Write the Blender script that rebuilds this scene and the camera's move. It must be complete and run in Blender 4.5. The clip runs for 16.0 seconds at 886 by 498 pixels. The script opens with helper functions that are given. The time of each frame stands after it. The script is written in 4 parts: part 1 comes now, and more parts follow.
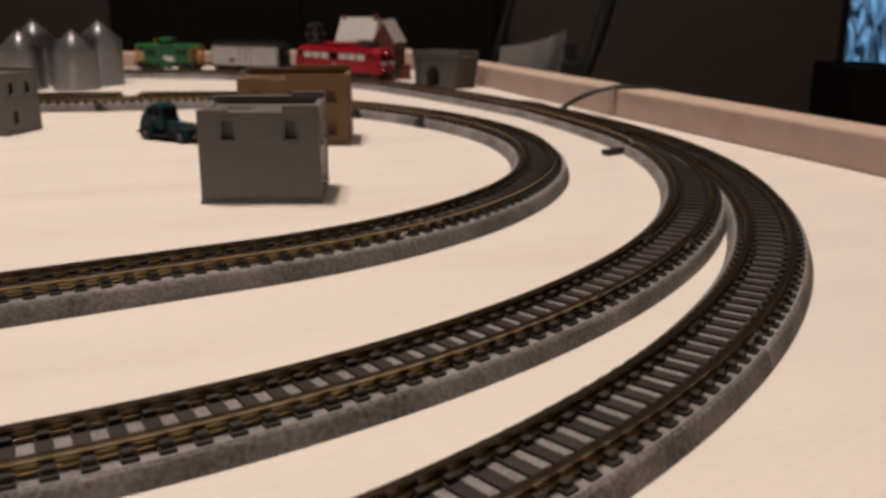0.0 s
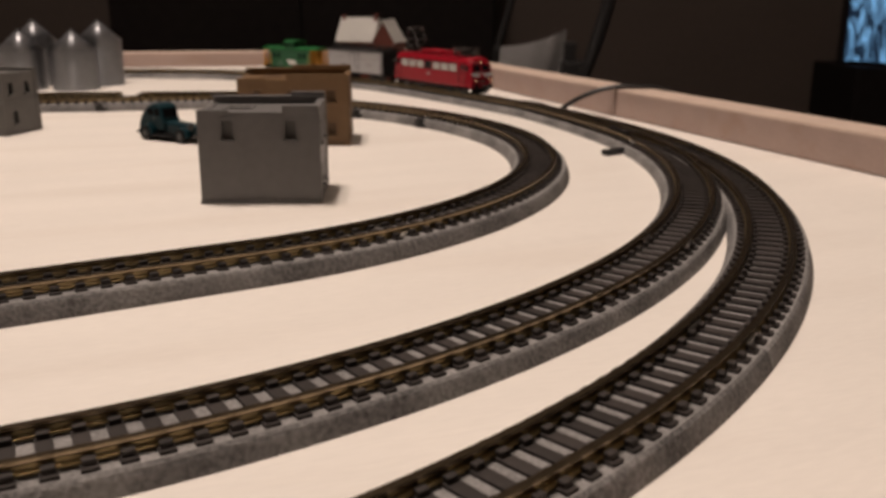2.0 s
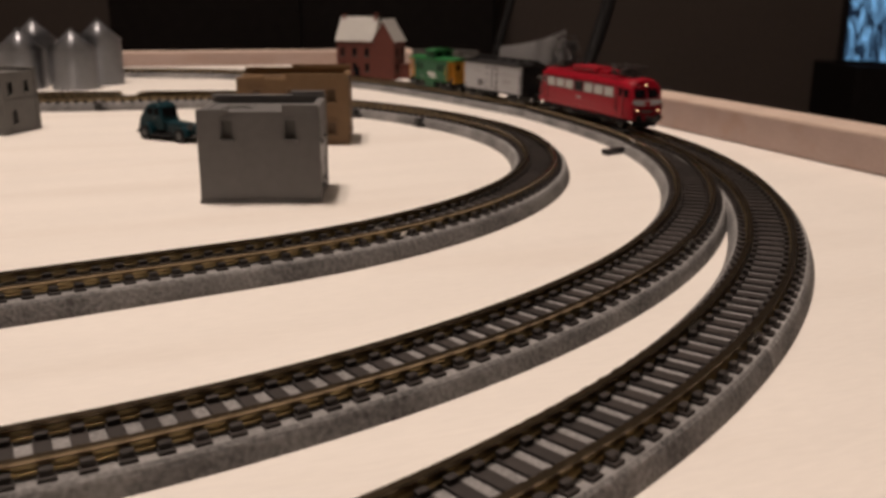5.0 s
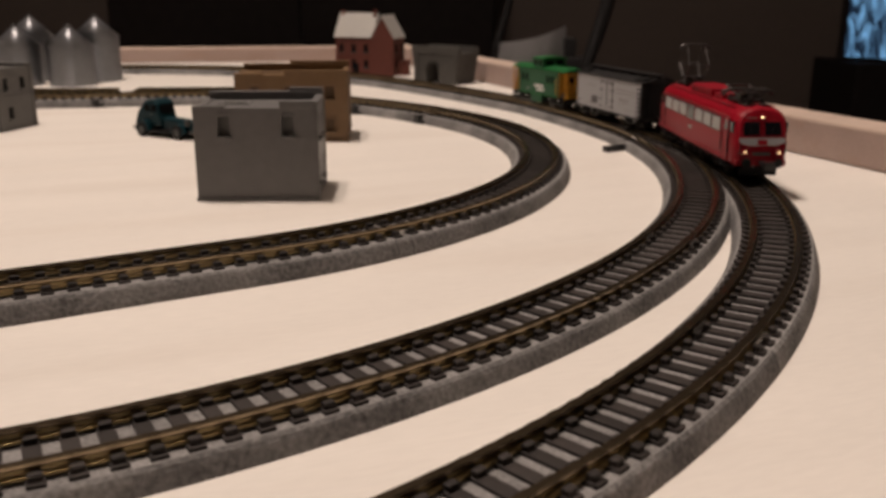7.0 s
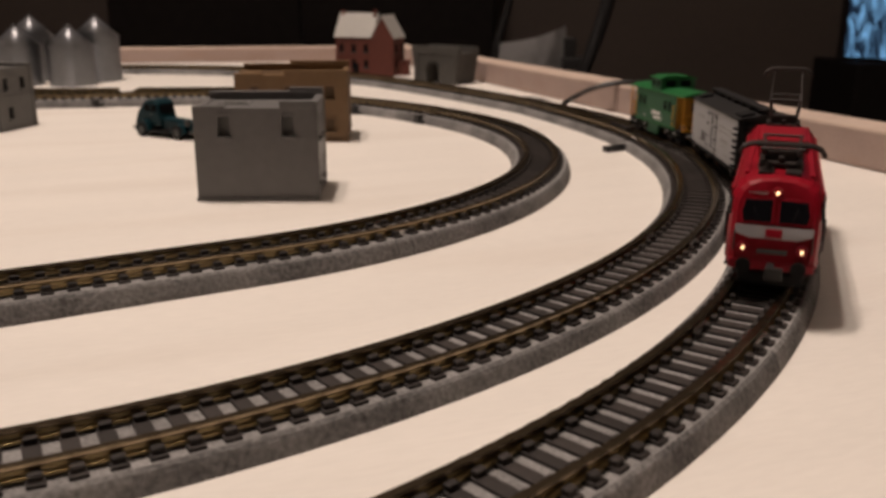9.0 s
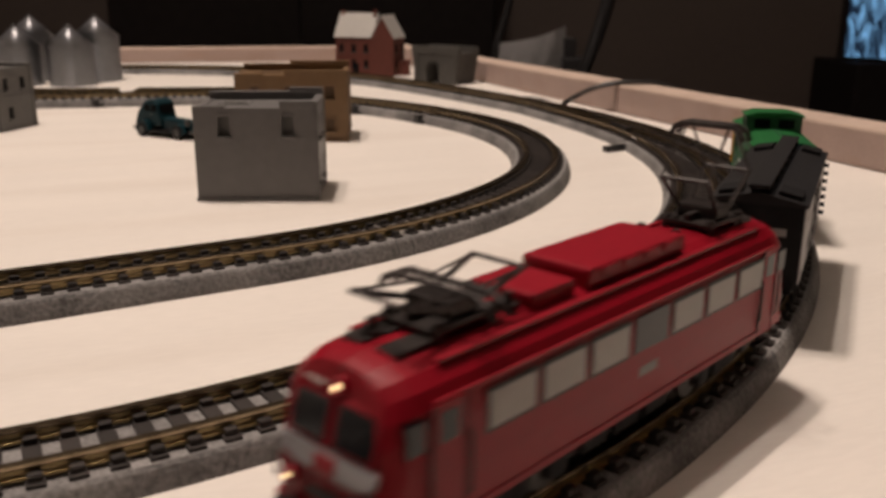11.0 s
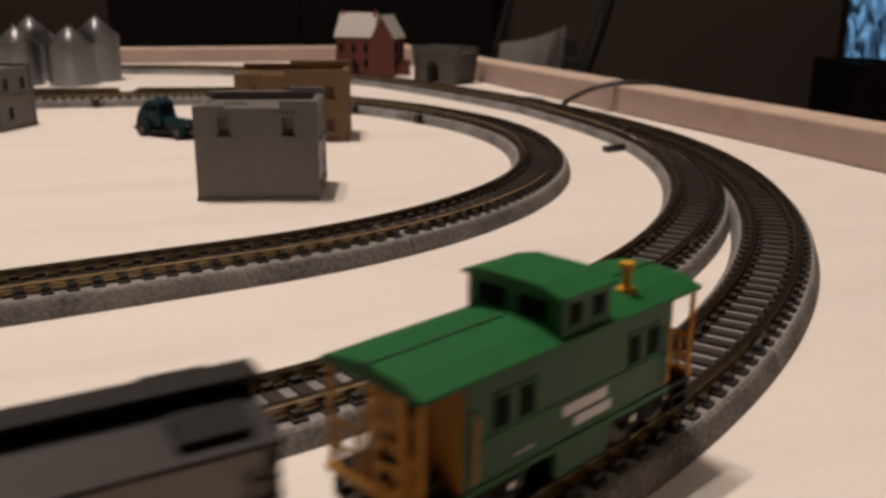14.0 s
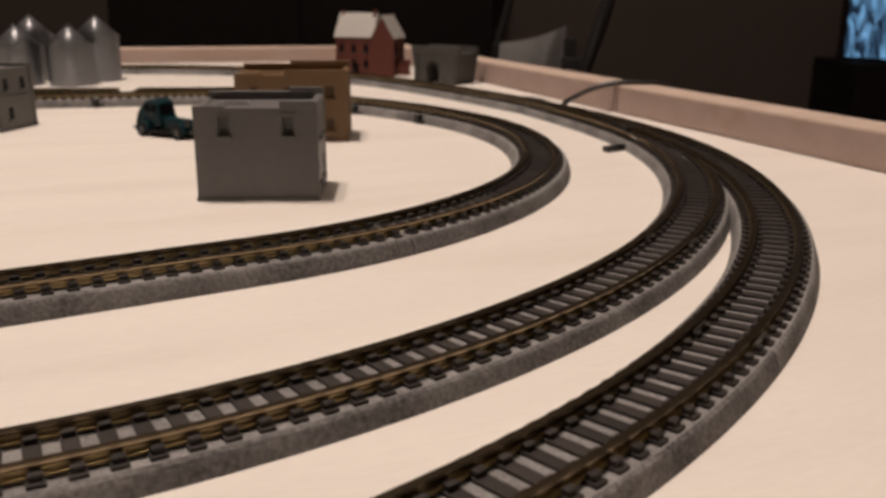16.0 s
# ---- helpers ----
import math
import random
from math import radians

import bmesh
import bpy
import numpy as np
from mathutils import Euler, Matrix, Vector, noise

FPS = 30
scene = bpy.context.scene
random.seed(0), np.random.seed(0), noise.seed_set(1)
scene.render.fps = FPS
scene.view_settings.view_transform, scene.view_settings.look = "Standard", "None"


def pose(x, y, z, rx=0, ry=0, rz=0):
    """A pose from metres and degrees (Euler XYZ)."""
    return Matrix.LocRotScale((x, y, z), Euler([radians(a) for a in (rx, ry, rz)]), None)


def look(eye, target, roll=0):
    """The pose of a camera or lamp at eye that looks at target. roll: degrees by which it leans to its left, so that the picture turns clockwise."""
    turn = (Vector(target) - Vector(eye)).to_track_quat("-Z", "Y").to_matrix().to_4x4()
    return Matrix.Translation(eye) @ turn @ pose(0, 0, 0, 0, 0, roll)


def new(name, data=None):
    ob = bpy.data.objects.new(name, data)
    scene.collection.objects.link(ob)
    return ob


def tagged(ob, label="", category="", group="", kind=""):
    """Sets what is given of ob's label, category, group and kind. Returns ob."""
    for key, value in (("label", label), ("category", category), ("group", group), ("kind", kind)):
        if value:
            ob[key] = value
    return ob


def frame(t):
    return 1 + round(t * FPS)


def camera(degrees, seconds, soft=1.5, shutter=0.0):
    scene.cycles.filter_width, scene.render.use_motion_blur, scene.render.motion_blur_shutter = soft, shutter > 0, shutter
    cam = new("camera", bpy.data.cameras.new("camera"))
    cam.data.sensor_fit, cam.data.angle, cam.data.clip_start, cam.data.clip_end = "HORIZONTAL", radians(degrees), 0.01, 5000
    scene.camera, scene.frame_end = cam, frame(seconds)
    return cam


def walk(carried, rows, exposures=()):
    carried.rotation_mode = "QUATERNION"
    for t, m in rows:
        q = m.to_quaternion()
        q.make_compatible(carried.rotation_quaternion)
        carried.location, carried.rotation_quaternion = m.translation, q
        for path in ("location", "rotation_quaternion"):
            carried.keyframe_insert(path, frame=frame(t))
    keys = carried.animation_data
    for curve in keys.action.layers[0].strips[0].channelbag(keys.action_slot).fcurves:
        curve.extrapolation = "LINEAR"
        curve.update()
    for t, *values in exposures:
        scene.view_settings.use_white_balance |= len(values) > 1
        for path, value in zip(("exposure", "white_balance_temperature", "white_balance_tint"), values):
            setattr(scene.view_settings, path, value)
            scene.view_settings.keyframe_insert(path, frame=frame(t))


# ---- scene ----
CAM_DEGREES = 53.13
cam = camera(CAM_DEGREES, 16.0, soft=3.2, shutter=0.8)
cam.data.dof.use_dof, cam.data.dof.focus_distance, cam.data.dof.aperture_fstop = True, 0.15, 46.0


def eye_pose(x, y, z, pitch, roll, yaw):
    """Camera pose from place (m), downward pitch, roll and yaw (radians)."""
    way = Vector((-math.sin(yaw) * math.cos(pitch), math.cos(yaw) * math.cos(pitch), -math.sin(pitch)))
    e = Vector((x, y, z))
    return look(e, e + way, math.degrees(roll))


FIRST = eye_pose(0.0001, -0.0021, 0.0541, 0.2770, 0.0043, 0.0010)
LAST = eye_pose(0.0000, 0.0011, 0.0536, 0.2811, 0.0046, 0.0002)
MIDWAY = eye_pose(0.0000, 0.0005, 0.0537, 0.2803, 0.00455, 0.0004)
walk(cam, [(0.0, FIRST), (2.0, FIRST), (4.2, FIRST), (6.4, MIDWAY), (7.0, LAST), (9.0, LAST), (12.0, LAST), (16.0, LAST)],
     exposures=[(0.0, 0.0), (0.5, 0.11), (1.0, 0.0), (1.5, 0.10), (2.0, 0.0), (2.5, 0.10), (3.0, 0.0), (3.5, 0.11), (4.0, 0.0),
                (6.5, 0.075), (7.0, -0.065), (7.5, 0.055), (8.0, -0.065), (8.5, 0.055), (9.0, -0.05),
                (11.5, 0.005), (12.0, -0.155), (12.5, 0.0), (13.0, -0.095), (13.5, 0.075), (14.0, -0.095), (14.5, 0.10), (15.0, -0.05), (15.5, 0.11), (16.0, -0.015)])

# ---- world and lamps ----
world = bpy.data.worlds.new("world")
scene.world = world
world.use_nodes = True
world.node_tree.nodes["Background"].inputs[0].default_value = (0.9, 0.75, 0.6, 1)
world.node_tree.nodes["Background"].inputs[1].default_value = 0.018

LAMP_WATTS = 12.8
for lx, ly in ((-0.29, 0.31), (-0.20, 0.40), (-0.17, 0.25)):
    lamp_data = bpy.data.lights.new("ceiling_bulb", "POINT")
    lamp_data.energy = LAMP_WATTS
    lamp_data.color = (1.0, 0.825, 0.715)
    lamp_data.shadow_soft_size = 0.014
    new("ceiling_bulb", lamp_data).matrix_world = pose(lx, ly, 1.02)


# ---- materials ----
def material(name, color, rough=0.6, metal=0.0, vary=0.12, grain=900.0, bump=0.15, stain=0.0, stain_color=(0.2, 0.15, 0.1),
             stain_scale=14.0, island=0.0, emit=None, coat=0.0, stretch=(1, 1, 1), spec=0.5, turned=0.0):
    """Procedural surface: colour with fine grain and broad variation, optional stains, relief and per-object change."""
    m = bpy.data.materials.new(name)
    m.use_nodes = True
    nt = m.node_tree
    n, l = nt.nodes, nt.links
    b = n["Principled BSDF"]
    b.inputs["Roughness"].default_value = rough
    b.inputs["Metallic"].default_value = metal
    b.inputs["Specular IOR Level"].default_value = spec
    b.inputs["Coat Weight"].default_value = coat
    tc = n.new("ShaderNodeTexCoord")
    mp = n.new("ShaderNodeMapping")
    mp.inputs["Scale"].default_value = stretch
    l.new(tc.outputs["Object"], mp.inputs["Vector"])

    def noise_tex(scale, detail):
        t = n.new("ShaderNodeTexNoise")
        t.inputs["Scale"].default_value = scale
        t.inputs["Detail"].default_value = detail
        l.new(mp.outputs["Vector"], t.inputs["Vector"])
        return t

    fine, broad = noise_tex(grain, 4), noise_tex(grain / 18, 3)
    add = n.new("ShaderNodeMath")
    add.operation = "ADD"
    l.new(fine.outputs["Fac"], add.inputs[0])
    l.new(broad.outputs["Fac"], add.inputs[1])
    rng = n.new("ShaderNodeMapRange")
    rng.inputs["From Min"].default_value, rng.inputs["From Max"].default_value = 0.6, 1.4
    rng.inputs["To Min"].default_value, rng.inputs["To Max"].default_value = 1 - vary, 1 + vary
    l.new(add.outputs[0], rng.inputs["Value"])
    value = rng.outputs["Result"]
    if island:
        info = n.new("ShaderNodeObjectInfo")
        r2 = n.new("ShaderNodeMapRange")
        r2.inputs["To Min"].default_value, r2.inputs["To Max"].default_value = 1 - island, 1 + island
        l.new(info.outputs["Random"], r2.inputs["Value"])
        mul = n.new("ShaderNodeMath")
        mul.operation = "MULTIPLY"
        l.new(value, mul.inputs[0])
        l.new(r2.outputs["Result"], mul.inputs[1])
        value = mul.outputs[0]
    tint = n.new("ShaderNodeVectorMath")
    tint.operation = "SCALE"
    tint.inputs[0].default_value = color
    l.new(value, tint.inputs["Scale"])
    out = tint.outputs["Vector"]
    if stain:
        st = noise_tex(stain_scale, 5)
        ramp = n.new("ShaderNodeMapRange")
        ramp.inputs["From Min"].default_value, ramp.inputs["From Max"].default_value = 0.52, 0.72
        ramp.inputs["To Max"].default_value = stain
        l.new(st.outputs["Fac"], ramp.inputs["Value"])
        mix = n.new("ShaderNodeMix")
        mix.data_type = "RGBA"
        mix.inputs["B"].default_value = (*stain_color, 1)
        l.new(ramp.outputs["Result"], mix.inputs["Factor"])
        l.new(out, mix.inputs["A"])
        out = mix.outputs["Result"]
    l.new(out, b.inputs["Base Color"])
    if bump:
        bp = n.new("ShaderNodeBump")
        bp.inputs["Strength"].default_value = bump
        bp.inputs["Distance"].default_value = 0.0004
        l.new(fine.outputs["Fac"], bp.inputs["Height"])
        l.new(bp.outputs["Normal"], b.inputs["Normal"])
    if turned:
        tan = n.new("ShaderNodeTangent")
        tan.direction_type, tan.axis = "RADIAL", "Z"
        l.new(tan.outputs["Tangent"], b.inputs["Tangent"])
        b.inputs["Anisotropic"].default_value = turned
        b.inputs["Anisotropic Rotation"].default_value = 0.25
    if emit:
        b.inputs["Emission Color"].default_value = (*emit[:3], 1)
        b.inputs["Emission Strength"].default_value = emit[3]
    return m


M = {
    "paint": material("table_paint", (0.80, 0.755, 0.70), 0.55, vary=0.05, grain=700, bump=0.12, stain=0.22, stain_color=(0.56, 0.47, 0.39), stain_scale=22, stretch=(0.35, 1.6, 1)),
    # Border boards in two tones: sides darker, tops lighter, overhead light put into colour
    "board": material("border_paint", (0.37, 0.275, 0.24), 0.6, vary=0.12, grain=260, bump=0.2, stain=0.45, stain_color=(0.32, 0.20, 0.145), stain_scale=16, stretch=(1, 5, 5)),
    "board_top_lit": material("border_top_lit", (0.56, 0.44, 0.365), 0.6, vary=0.10, grain=260, bump=0.2, stain=0.35, stain_color=(0.42, 0.27, 0.20), stain_scale=30, stretch=(1, 6, 6)),
    "wood": material("table_leg_wood", (0.34, 0.22, 0.13), 0.6, grain=120, stretch=(6, 6, 1)),
    # Roadbed plastic in two greys: overhead light on its top put into colour
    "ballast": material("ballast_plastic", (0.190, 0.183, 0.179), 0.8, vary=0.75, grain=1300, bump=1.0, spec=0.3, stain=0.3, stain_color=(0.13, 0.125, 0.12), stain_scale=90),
    "ballast_top": material("ballast_lit", (0.245, 0.235, 0.230), 0.8, vary=0.45, grain=1500, bump=0.8, spec=0.3),
    "sleeper": material("sleeper_plastic", (0.032, 0.026, 0.0235), 0.6, spec=0.3, vary=0.3, grain=900, island=0.25),
    "rail": material("rail_metal", (0.30, 0.235, 0.155), 0.27, metal=1.0, vary=0.25, grain=400, bump=0.03, stain=0.5, stain_color=(0.12, 0.09, 0.06), stain_scale=60),
    "rail_web": material("rail_web", (0.30, 0.23, 0.12), 0.36, metal=1.0, vary=0.3, grain=900),
    "chrome": material("joiner_metal", (0.7, 0.68, 0.64), 0.25, metal=1.0),
    "black": material("black_plastic", (0.014, 0.013, 0.013), 0.45, vary=0.3, grain=500),
    "matt_black": material("matt_black_paint", (0.013, 0.0125, 0.013), 0.65, vary=0.3, grain=500, spec=0.16),
    "roof_black": material("black_roof_paint", (0.014, 0.013, 0.0135), 0.55, vary=0.35, grain=500, spec=0.28),
    "cable": material("cable_rubber", (0.012, 0.011, 0.011), 0.45, vary=0.2, grain=400),
    "grey_kit": material("grey_kit_plastic", (0.150, 0.145, 0.142), 0.42, vary=0.12, grain=420, bump=0.2, stain=0.18, stain_color=(0.11, 0.105, 0.095), stain_scale=60),
    # Darker copy of the grey plastic: shade inside recesses put into the colour
    "grey_kit_dark": material("grey_kit_shaded", (0.10, 0.097, 0.09), 0.6, vary=0.15, grain=420),
    "olive_kit": material("olive_grey_kit_plastic", (0.128, 0.124, 0.116), 0.5, vary=0.15, grain=420, bump=0.2, stain=0.2, stain_color=(0.08, 0.08, 0.065), stain_scale=50),
    "brown_kit": material("brown_kit_plastic", (0.165, 0.095, 0.042), 0.55, vary=0.12, grain=380, bump=0.2, stain=0.2, stain_color=(0.115, 0.066, 0.03), stain_scale=50),
    # Brown plastic darkened likewise to draw the shade in its recesses
    "brown_dark": material("brown_kit_shaded", (0.09, 0.05, 0.023), 0.6),
    "silo": material("galvanised_metal", (0.235, 0.24, 0.255), 0.37, metal=0.72, vary=0.12, grain=250, bump=0.05, turned=0.88),
    "brick": material("red_brick_plastic", (0.095, 0.020, 0.011), 0.7, vary=0.25, grain=520, bump=0.3),
    "slate": material("pale_roof_plastic", (0.38, 0.365, 0.34), 0.6, vary=0.10, grain=400, bump=0.2),
    "stone": material("grey_stone_plastic", (0.06, 0.056, 0.050), 0.75, vary=0.35, grain=420, bump=0.5),
    "window_dark": material("dark_window", (0.006, 0.006, 0.007), 0.6, vary=0.1, spec=0.04),
    "red": material("red_enamel", (0.265, 0.0035, 0.014), 0.42, vary=0.10, grain=500, bump=0.06, coat=0.08, spec=0.22),
    "red_roof": material("red_roof_enamel", (0.27, 0.0040, 0.015), 0.45, vary=0.12, grain=500, bump=0.08, spec=0.3),
    "grille": material("grey_grille", (0.42, 0.41, 0.39), 0.5, vary=0.10, grain=1200),
    "bib": material("white_band_paint", (0.31, 0.295, 0.305), 0.45, vary=0.05),
    "white": material("white_print", (0.72, 0.70, 0.68), 0.5, vary=0.05),
    "glass": material("black_glass", (0.006, 0.006, 0.008), 0.12, vary=0.1, bump=0.0, spec=0.35),
    "lit": material("headlamp_glow", (1.0, 0.75, 0.45), 0.3, emit=(1.0, 0.66, 0.34, 3.2)),
    "panto": material("pantograph_metal", (0.035, 0.028, 0.026), 0.45, metal=0.3, vary=0.25, grain=700),
    "reefer": material("pale_grey_wagon_paint", (0.35, 0.347, 0.355), 0.5, vary=0.06, grain=600, bump=0.08),
    "print": material("grey_print", (0.09, 0.085, 0.085), 0.6, vary=0.2),
    "faint_print": material("faint_grey_print", (0.27, 0.26, 0.25), 0.6, vary=0.2),
    "green": material("green_wagon_paint", (0.013, 0.115, 0.030), 0.5, spec=0.25, vary=0.10, grain=500, bump=0.08),
    # Duller copy of the wagon green, with the shade on its sides painted in
    "green_side": material("green_shaded_side", (0.022, 0.092, 0.042), 0.55, spec=0.4, vary=0.12, grain=500, bump=0.08),
    "orange": material("orange_wagon_paint", (0.62, 0.29, 0.022), 0.5, vary=0.12, grain=500),
    "orange_dark": material("brown_orange_paint", (0.48, 0.21, 0.022), 0.55, vary=0.18, grain=500),
    "wheel": material("wheel_steel", (0.07, 0.065, 0.06), 0.45, metal=0.6),
    "silver": material("bright_axle_metal", (0.75, 0.73, 0.70), 0.3, metal=1.0),
    "teal": material("teal_toy_car_paint", (0.005, 0.026, 0.034), 0.38, vary=0.15, grain=300, bump=0.04, spec=0.2),
    "wall": material("dark_wall_paint", (0.050, 0.037, 0.031), 0.8, vary=0.12, grain=60, bump=0.2),
    "wall_light": material("taupe_wall_paint", (0.076, 0.056, 0.046), 0.8, vary=0.10, grain=60, bump=0.2),
    "ceiling": material("ceiling_paint", (0.55, 0.52, 0.48), 0.8, vary=0.05, grain=60),
    "carpet": material("carpet", (0.10, 0.085, 0.07), 0.95, vary=0.25, grain=300),
    "furniture": material("black_furniture", (0.011, 0.0085, 0.0080), 0.75, vary=0.3, grain=40, spec=0.10),
    "paper": material("white_paper", (0.26, 0.25, 0.25), 0.8, vary=0.10, grain=200),
    "dull": material("tarnished_metal", (0.10, 0.10, 0.10), 0.5, metal=0.7),
    "screen": material("lit_screen", (0.02, 0.03, 0.05), 0.3),
}


def light_up_screen(m):
    """Pale blue streaks that glow on the screen."""
    n, l = m.node_tree.nodes, m.node_tree.links
    tc, wave, ramp = n.new("ShaderNodeTexCoord"), n.new("ShaderNodeTexNoise"), n.new("ShaderNodeValToRGB")
    mp = n.new("ShaderNodeMapping")
    mp.inputs["Scale"].default_value = (40, 1, 16)
    mp.inputs["Rotation"].default_value = (0, 0.5, 0)
    wave.inputs["Scale"].default_value, wave.inputs["Detail"].default_value, wave.inputs["Distortion"].default_value = 1.0, 4, 1.4
    l.new(tc.outputs["Object"], mp.inputs["Vector"])
    l.new(mp.outputs["Vector"], wave.inputs["Vector"])
    l.new(wave.outputs["Fac"], ramp.inputs["Fac"])
    ramp.color_ramp.elements[0].position, ramp.color_ramp.elements[0].color = 0.42, (0.004, 0.012, 0.03, 1)
    ramp.color_ramp.elements[1].position, ramp.color_ramp.elements[1].color = 0.66, (0.22, 0.50, 0.85, 1)
    l.new(ramp.outputs["Color"], n["Principled BSDF"].inputs["Emission Color"])
    n["Principled BSDF"].inputs["Emission Strength"].default_value = 0.8


light_up_screen(M["screen"])


# ---- building helpers ----
def thing(name, m, label, category, group="", kind=""):
    ob = new(name)
    ob.empty_display_size = 0.01
    ob.matrix_world = m
    return tagged(ob, label, category, group, kind)


def mesh_of(bm, name, mats, smooth=False):
    me = bpy.data.meshes.new(name)
    bmesh.ops.recalc_face_normals(bm, faces=bm.faces)
    for f in bm.faces:
        f.smooth = smooth
    bm.to_mesh(me)
    bm.free()
    for mt in (mats if isinstance(mats, (list, tuple)) else [mats]):
        me.materials.append(M[mt])
    return me


def part(name, bm, mat, parent, label="", smooth=False, m=None):
    ob = new(name, mesh_of(bm, name, mat, smooth))
    ob.parent = parent
    if m is not None:
        ob.matrix_local = m
    if label:
        ob["label"] = label
    return ob


def single(name, bm, mat, m, label, category, group="", kind="", smooth=False):
    ob = new(name, mesh_of(bm, name, mat, smooth))
    ob.matrix_world = m
    return tagged(ob, label, category, group, kind)


def box(bm, x, y, z, sx, sy, sz, rot=None, bevel=0.0, mat=0):
    """Box with its centre at (x, y, z); rot is a Matrix applied about the centre."""
    b = bmesh.new()
    bmesh.ops.create_cube(b, size=1.0)
    for v in b.verts:
        v.co = Vector((v.co.x * sx, v.co.y * sy, v.co.z * sz))
    if bevel:
        bmesh.ops.bevel(b, geom=b.edges[:], offset=bevel, segments=2, profile=0.7, affect="EDGES")
    join(bm, b, Matrix.Translation((x, y, z)) @ (rot.to_4x4() if rot else Matrix()), mat)
    return bm


def join(bm, other, m=Matrix(), mat=0):
    vs = {v: bm.verts.new(m @ v.co) for v in other.verts}
    for f in other.faces:
        nf = bm.faces.new([vs[v] for v in f.verts])
        nf.material_index = mat
    other.free()


def cyl(bm, p, q, r0, r1=None, seg=12, mat=0):
    """Cylinder or cone from p to q."""
    p, q = Vector(p), Vector(q)
    b = bmesh.new()
    bmesh.ops.create_cone(b, cap_ends=True, segments=seg, radius1=r0, radius2=r0 if r1 is None else r1, depth=(q - p).length)
    m = Matrix.Translation((p + q) / 2) @ (q - p).to_track_quat("Z", "Y").to_matrix().to_4x4()
    join(bm, b, m, mat)
    return bm


def prism(bm, outline, axis, a, b, mat=0):
    """Outline of 2D points extruded from a to b along axis x, y or z."""
    def at(p, d):
        return {"x": (d, p[0], p[1]), "y": (p[0], d, p[1]), "z": (p[0], p[1], d)}[axis]
    v0 = [bm.verts.new(at(p, a)) for p in outline]
    v1 = [bm.verts.new(at(p, b)) for p in outline]
    k = len(outline)
    fs = [bm.faces.new(v0), bm.faces.new(v1[::-1])] + [bm.faces.new((v0[i], v1[i], v1[(i + 1) % k], v0[(i + 1) % k])) for i in range(k)]
    for f in fs:
        f.material_index = mat
    return bm


def tube(bm, pts, r, seg=6, mat=0):
    """One continuous round tube along points."""
    pts = [Vector(p) for p in pts]
    pts = [p for i, p in enumerate(pts) if i == 0 or (p - pts[i - 1]).length > 1e-7]
    rings = []
    for i, p in enumerate(pts):
        way = (pts[min(i + 1, len(pts) - 1)] - pts[max(i - 1, 0)]).normalized()
        side = way.cross(Vector((0.3, 0.2, 0.93))).normalized()
        up = way.cross(side)
        rings.append([bm.verts.new(p + (side * math.cos(a) + up * math.sin(a)) * r) for a in (2 * math.pi * k / seg for k in range(seg))])
    for a, c in zip(rings[:-1], rings[1:]):
        for k in range(seg):
            bm.faces.new((a[k], a[(k + 1) % seg], c[(k + 1) % seg], c[k])).material_index = mat
    bm.faces.new(rings[0][::-1])
    bm.faces.new(rings[-1])
    return bm


def bez(p0, p1, p2, p3, k=14):
    p0, p1, p2, p3 = (Vector(p) for p in (p0, p1, p2, p3))
    return [p0 * (1 - t) ** 3 + p1 * 3 * t * (1 - t) ** 2 + p2 * 3 * t * t * (1 - t) + p3 * t ** 3 for t in (i / k for i in range(k + 1))]


def B():
    return bmesh.new()


# ---- the room ----
FLOOR_Z, CEIL_Z = -0.75, 1.65
X0, X1, Y0, Y1 = -2.6, 2.4, -1.8, 2.6
single("floor", box(B(), (X0 + X1) / 2, (Y0 + Y1) / 2, -0.05, X1 - X0 + 0.4, Y1 - Y0 + 0.4, 0.1), "carpet", pose(0, 0, FLOOR_Z), "dark carpeted room floor under the table", "floor", kind="structure")
single("ceiling", box(B(), (X0 + X1) / 2, (Y0 + Y1) / 2, 0.05, X1 - X0 + 0.4, Y1 - Y0 + 0.4, 0.1), "ceiling", pose(0, 0, CEIL_Z), "plain painted ceiling", "ceiling", kind="structure")
mid_z, tall = (FLOOR_Z + CEIL_Z) / 2, CEIL_Z - FLOOR_Z
single("wall_north", box(B(), 0, 0, 0, X1 - X0, 0.1, tall), "wall_light", pose((X0 + X1) / 2, Y1 + 0.05, mid_z), "dark taupe painted wall behind the table", "wall", kind="structure")
single("wall_south", box(B(), 0, 0, 0, X1 - X0, 0.1, tall), "wall", pose((X0 + X1) / 2, Y0 - 0.05, mid_z), "dark painted wall", "wall", kind="structure")
single("wall_west", box(B(), 0, 0, 0, 0.1, Y1 - Y0, tall), "wall_light", pose(X0 - 0.05, (Y0 + Y1) / 2, mid_z), "dark taupe painted wall", "wall", kind="structure")
single("wall_east", box(B(), 0, 0, 0, 0.1, Y1 - Y0, tall), "wall", pose(X1 + 0.05, (Y0 + Y1) / 2, mid_z), "dark painted wall", "wall", kind="structure")

# ---- the table: u runs along the far border, v along the right-hand border ----
TH = 21.4
TABLE = pose(0, 0, 0, 0, 0, TH)
U0, U1, V0, V1 = -1.00, 0.228, 0.0455, 0.714
BH, BH_FAR, BT = 0.0130, 0.0114, 0.0175
SKEW = math.tan(radians(-9.0))
table = thing("train_table", TABLE, "white painted train table with a raised wooden border", "table")


def far_edge(u):
    """The far border runs a little out of square."""
    return V1 + (u - U1) * SKEW


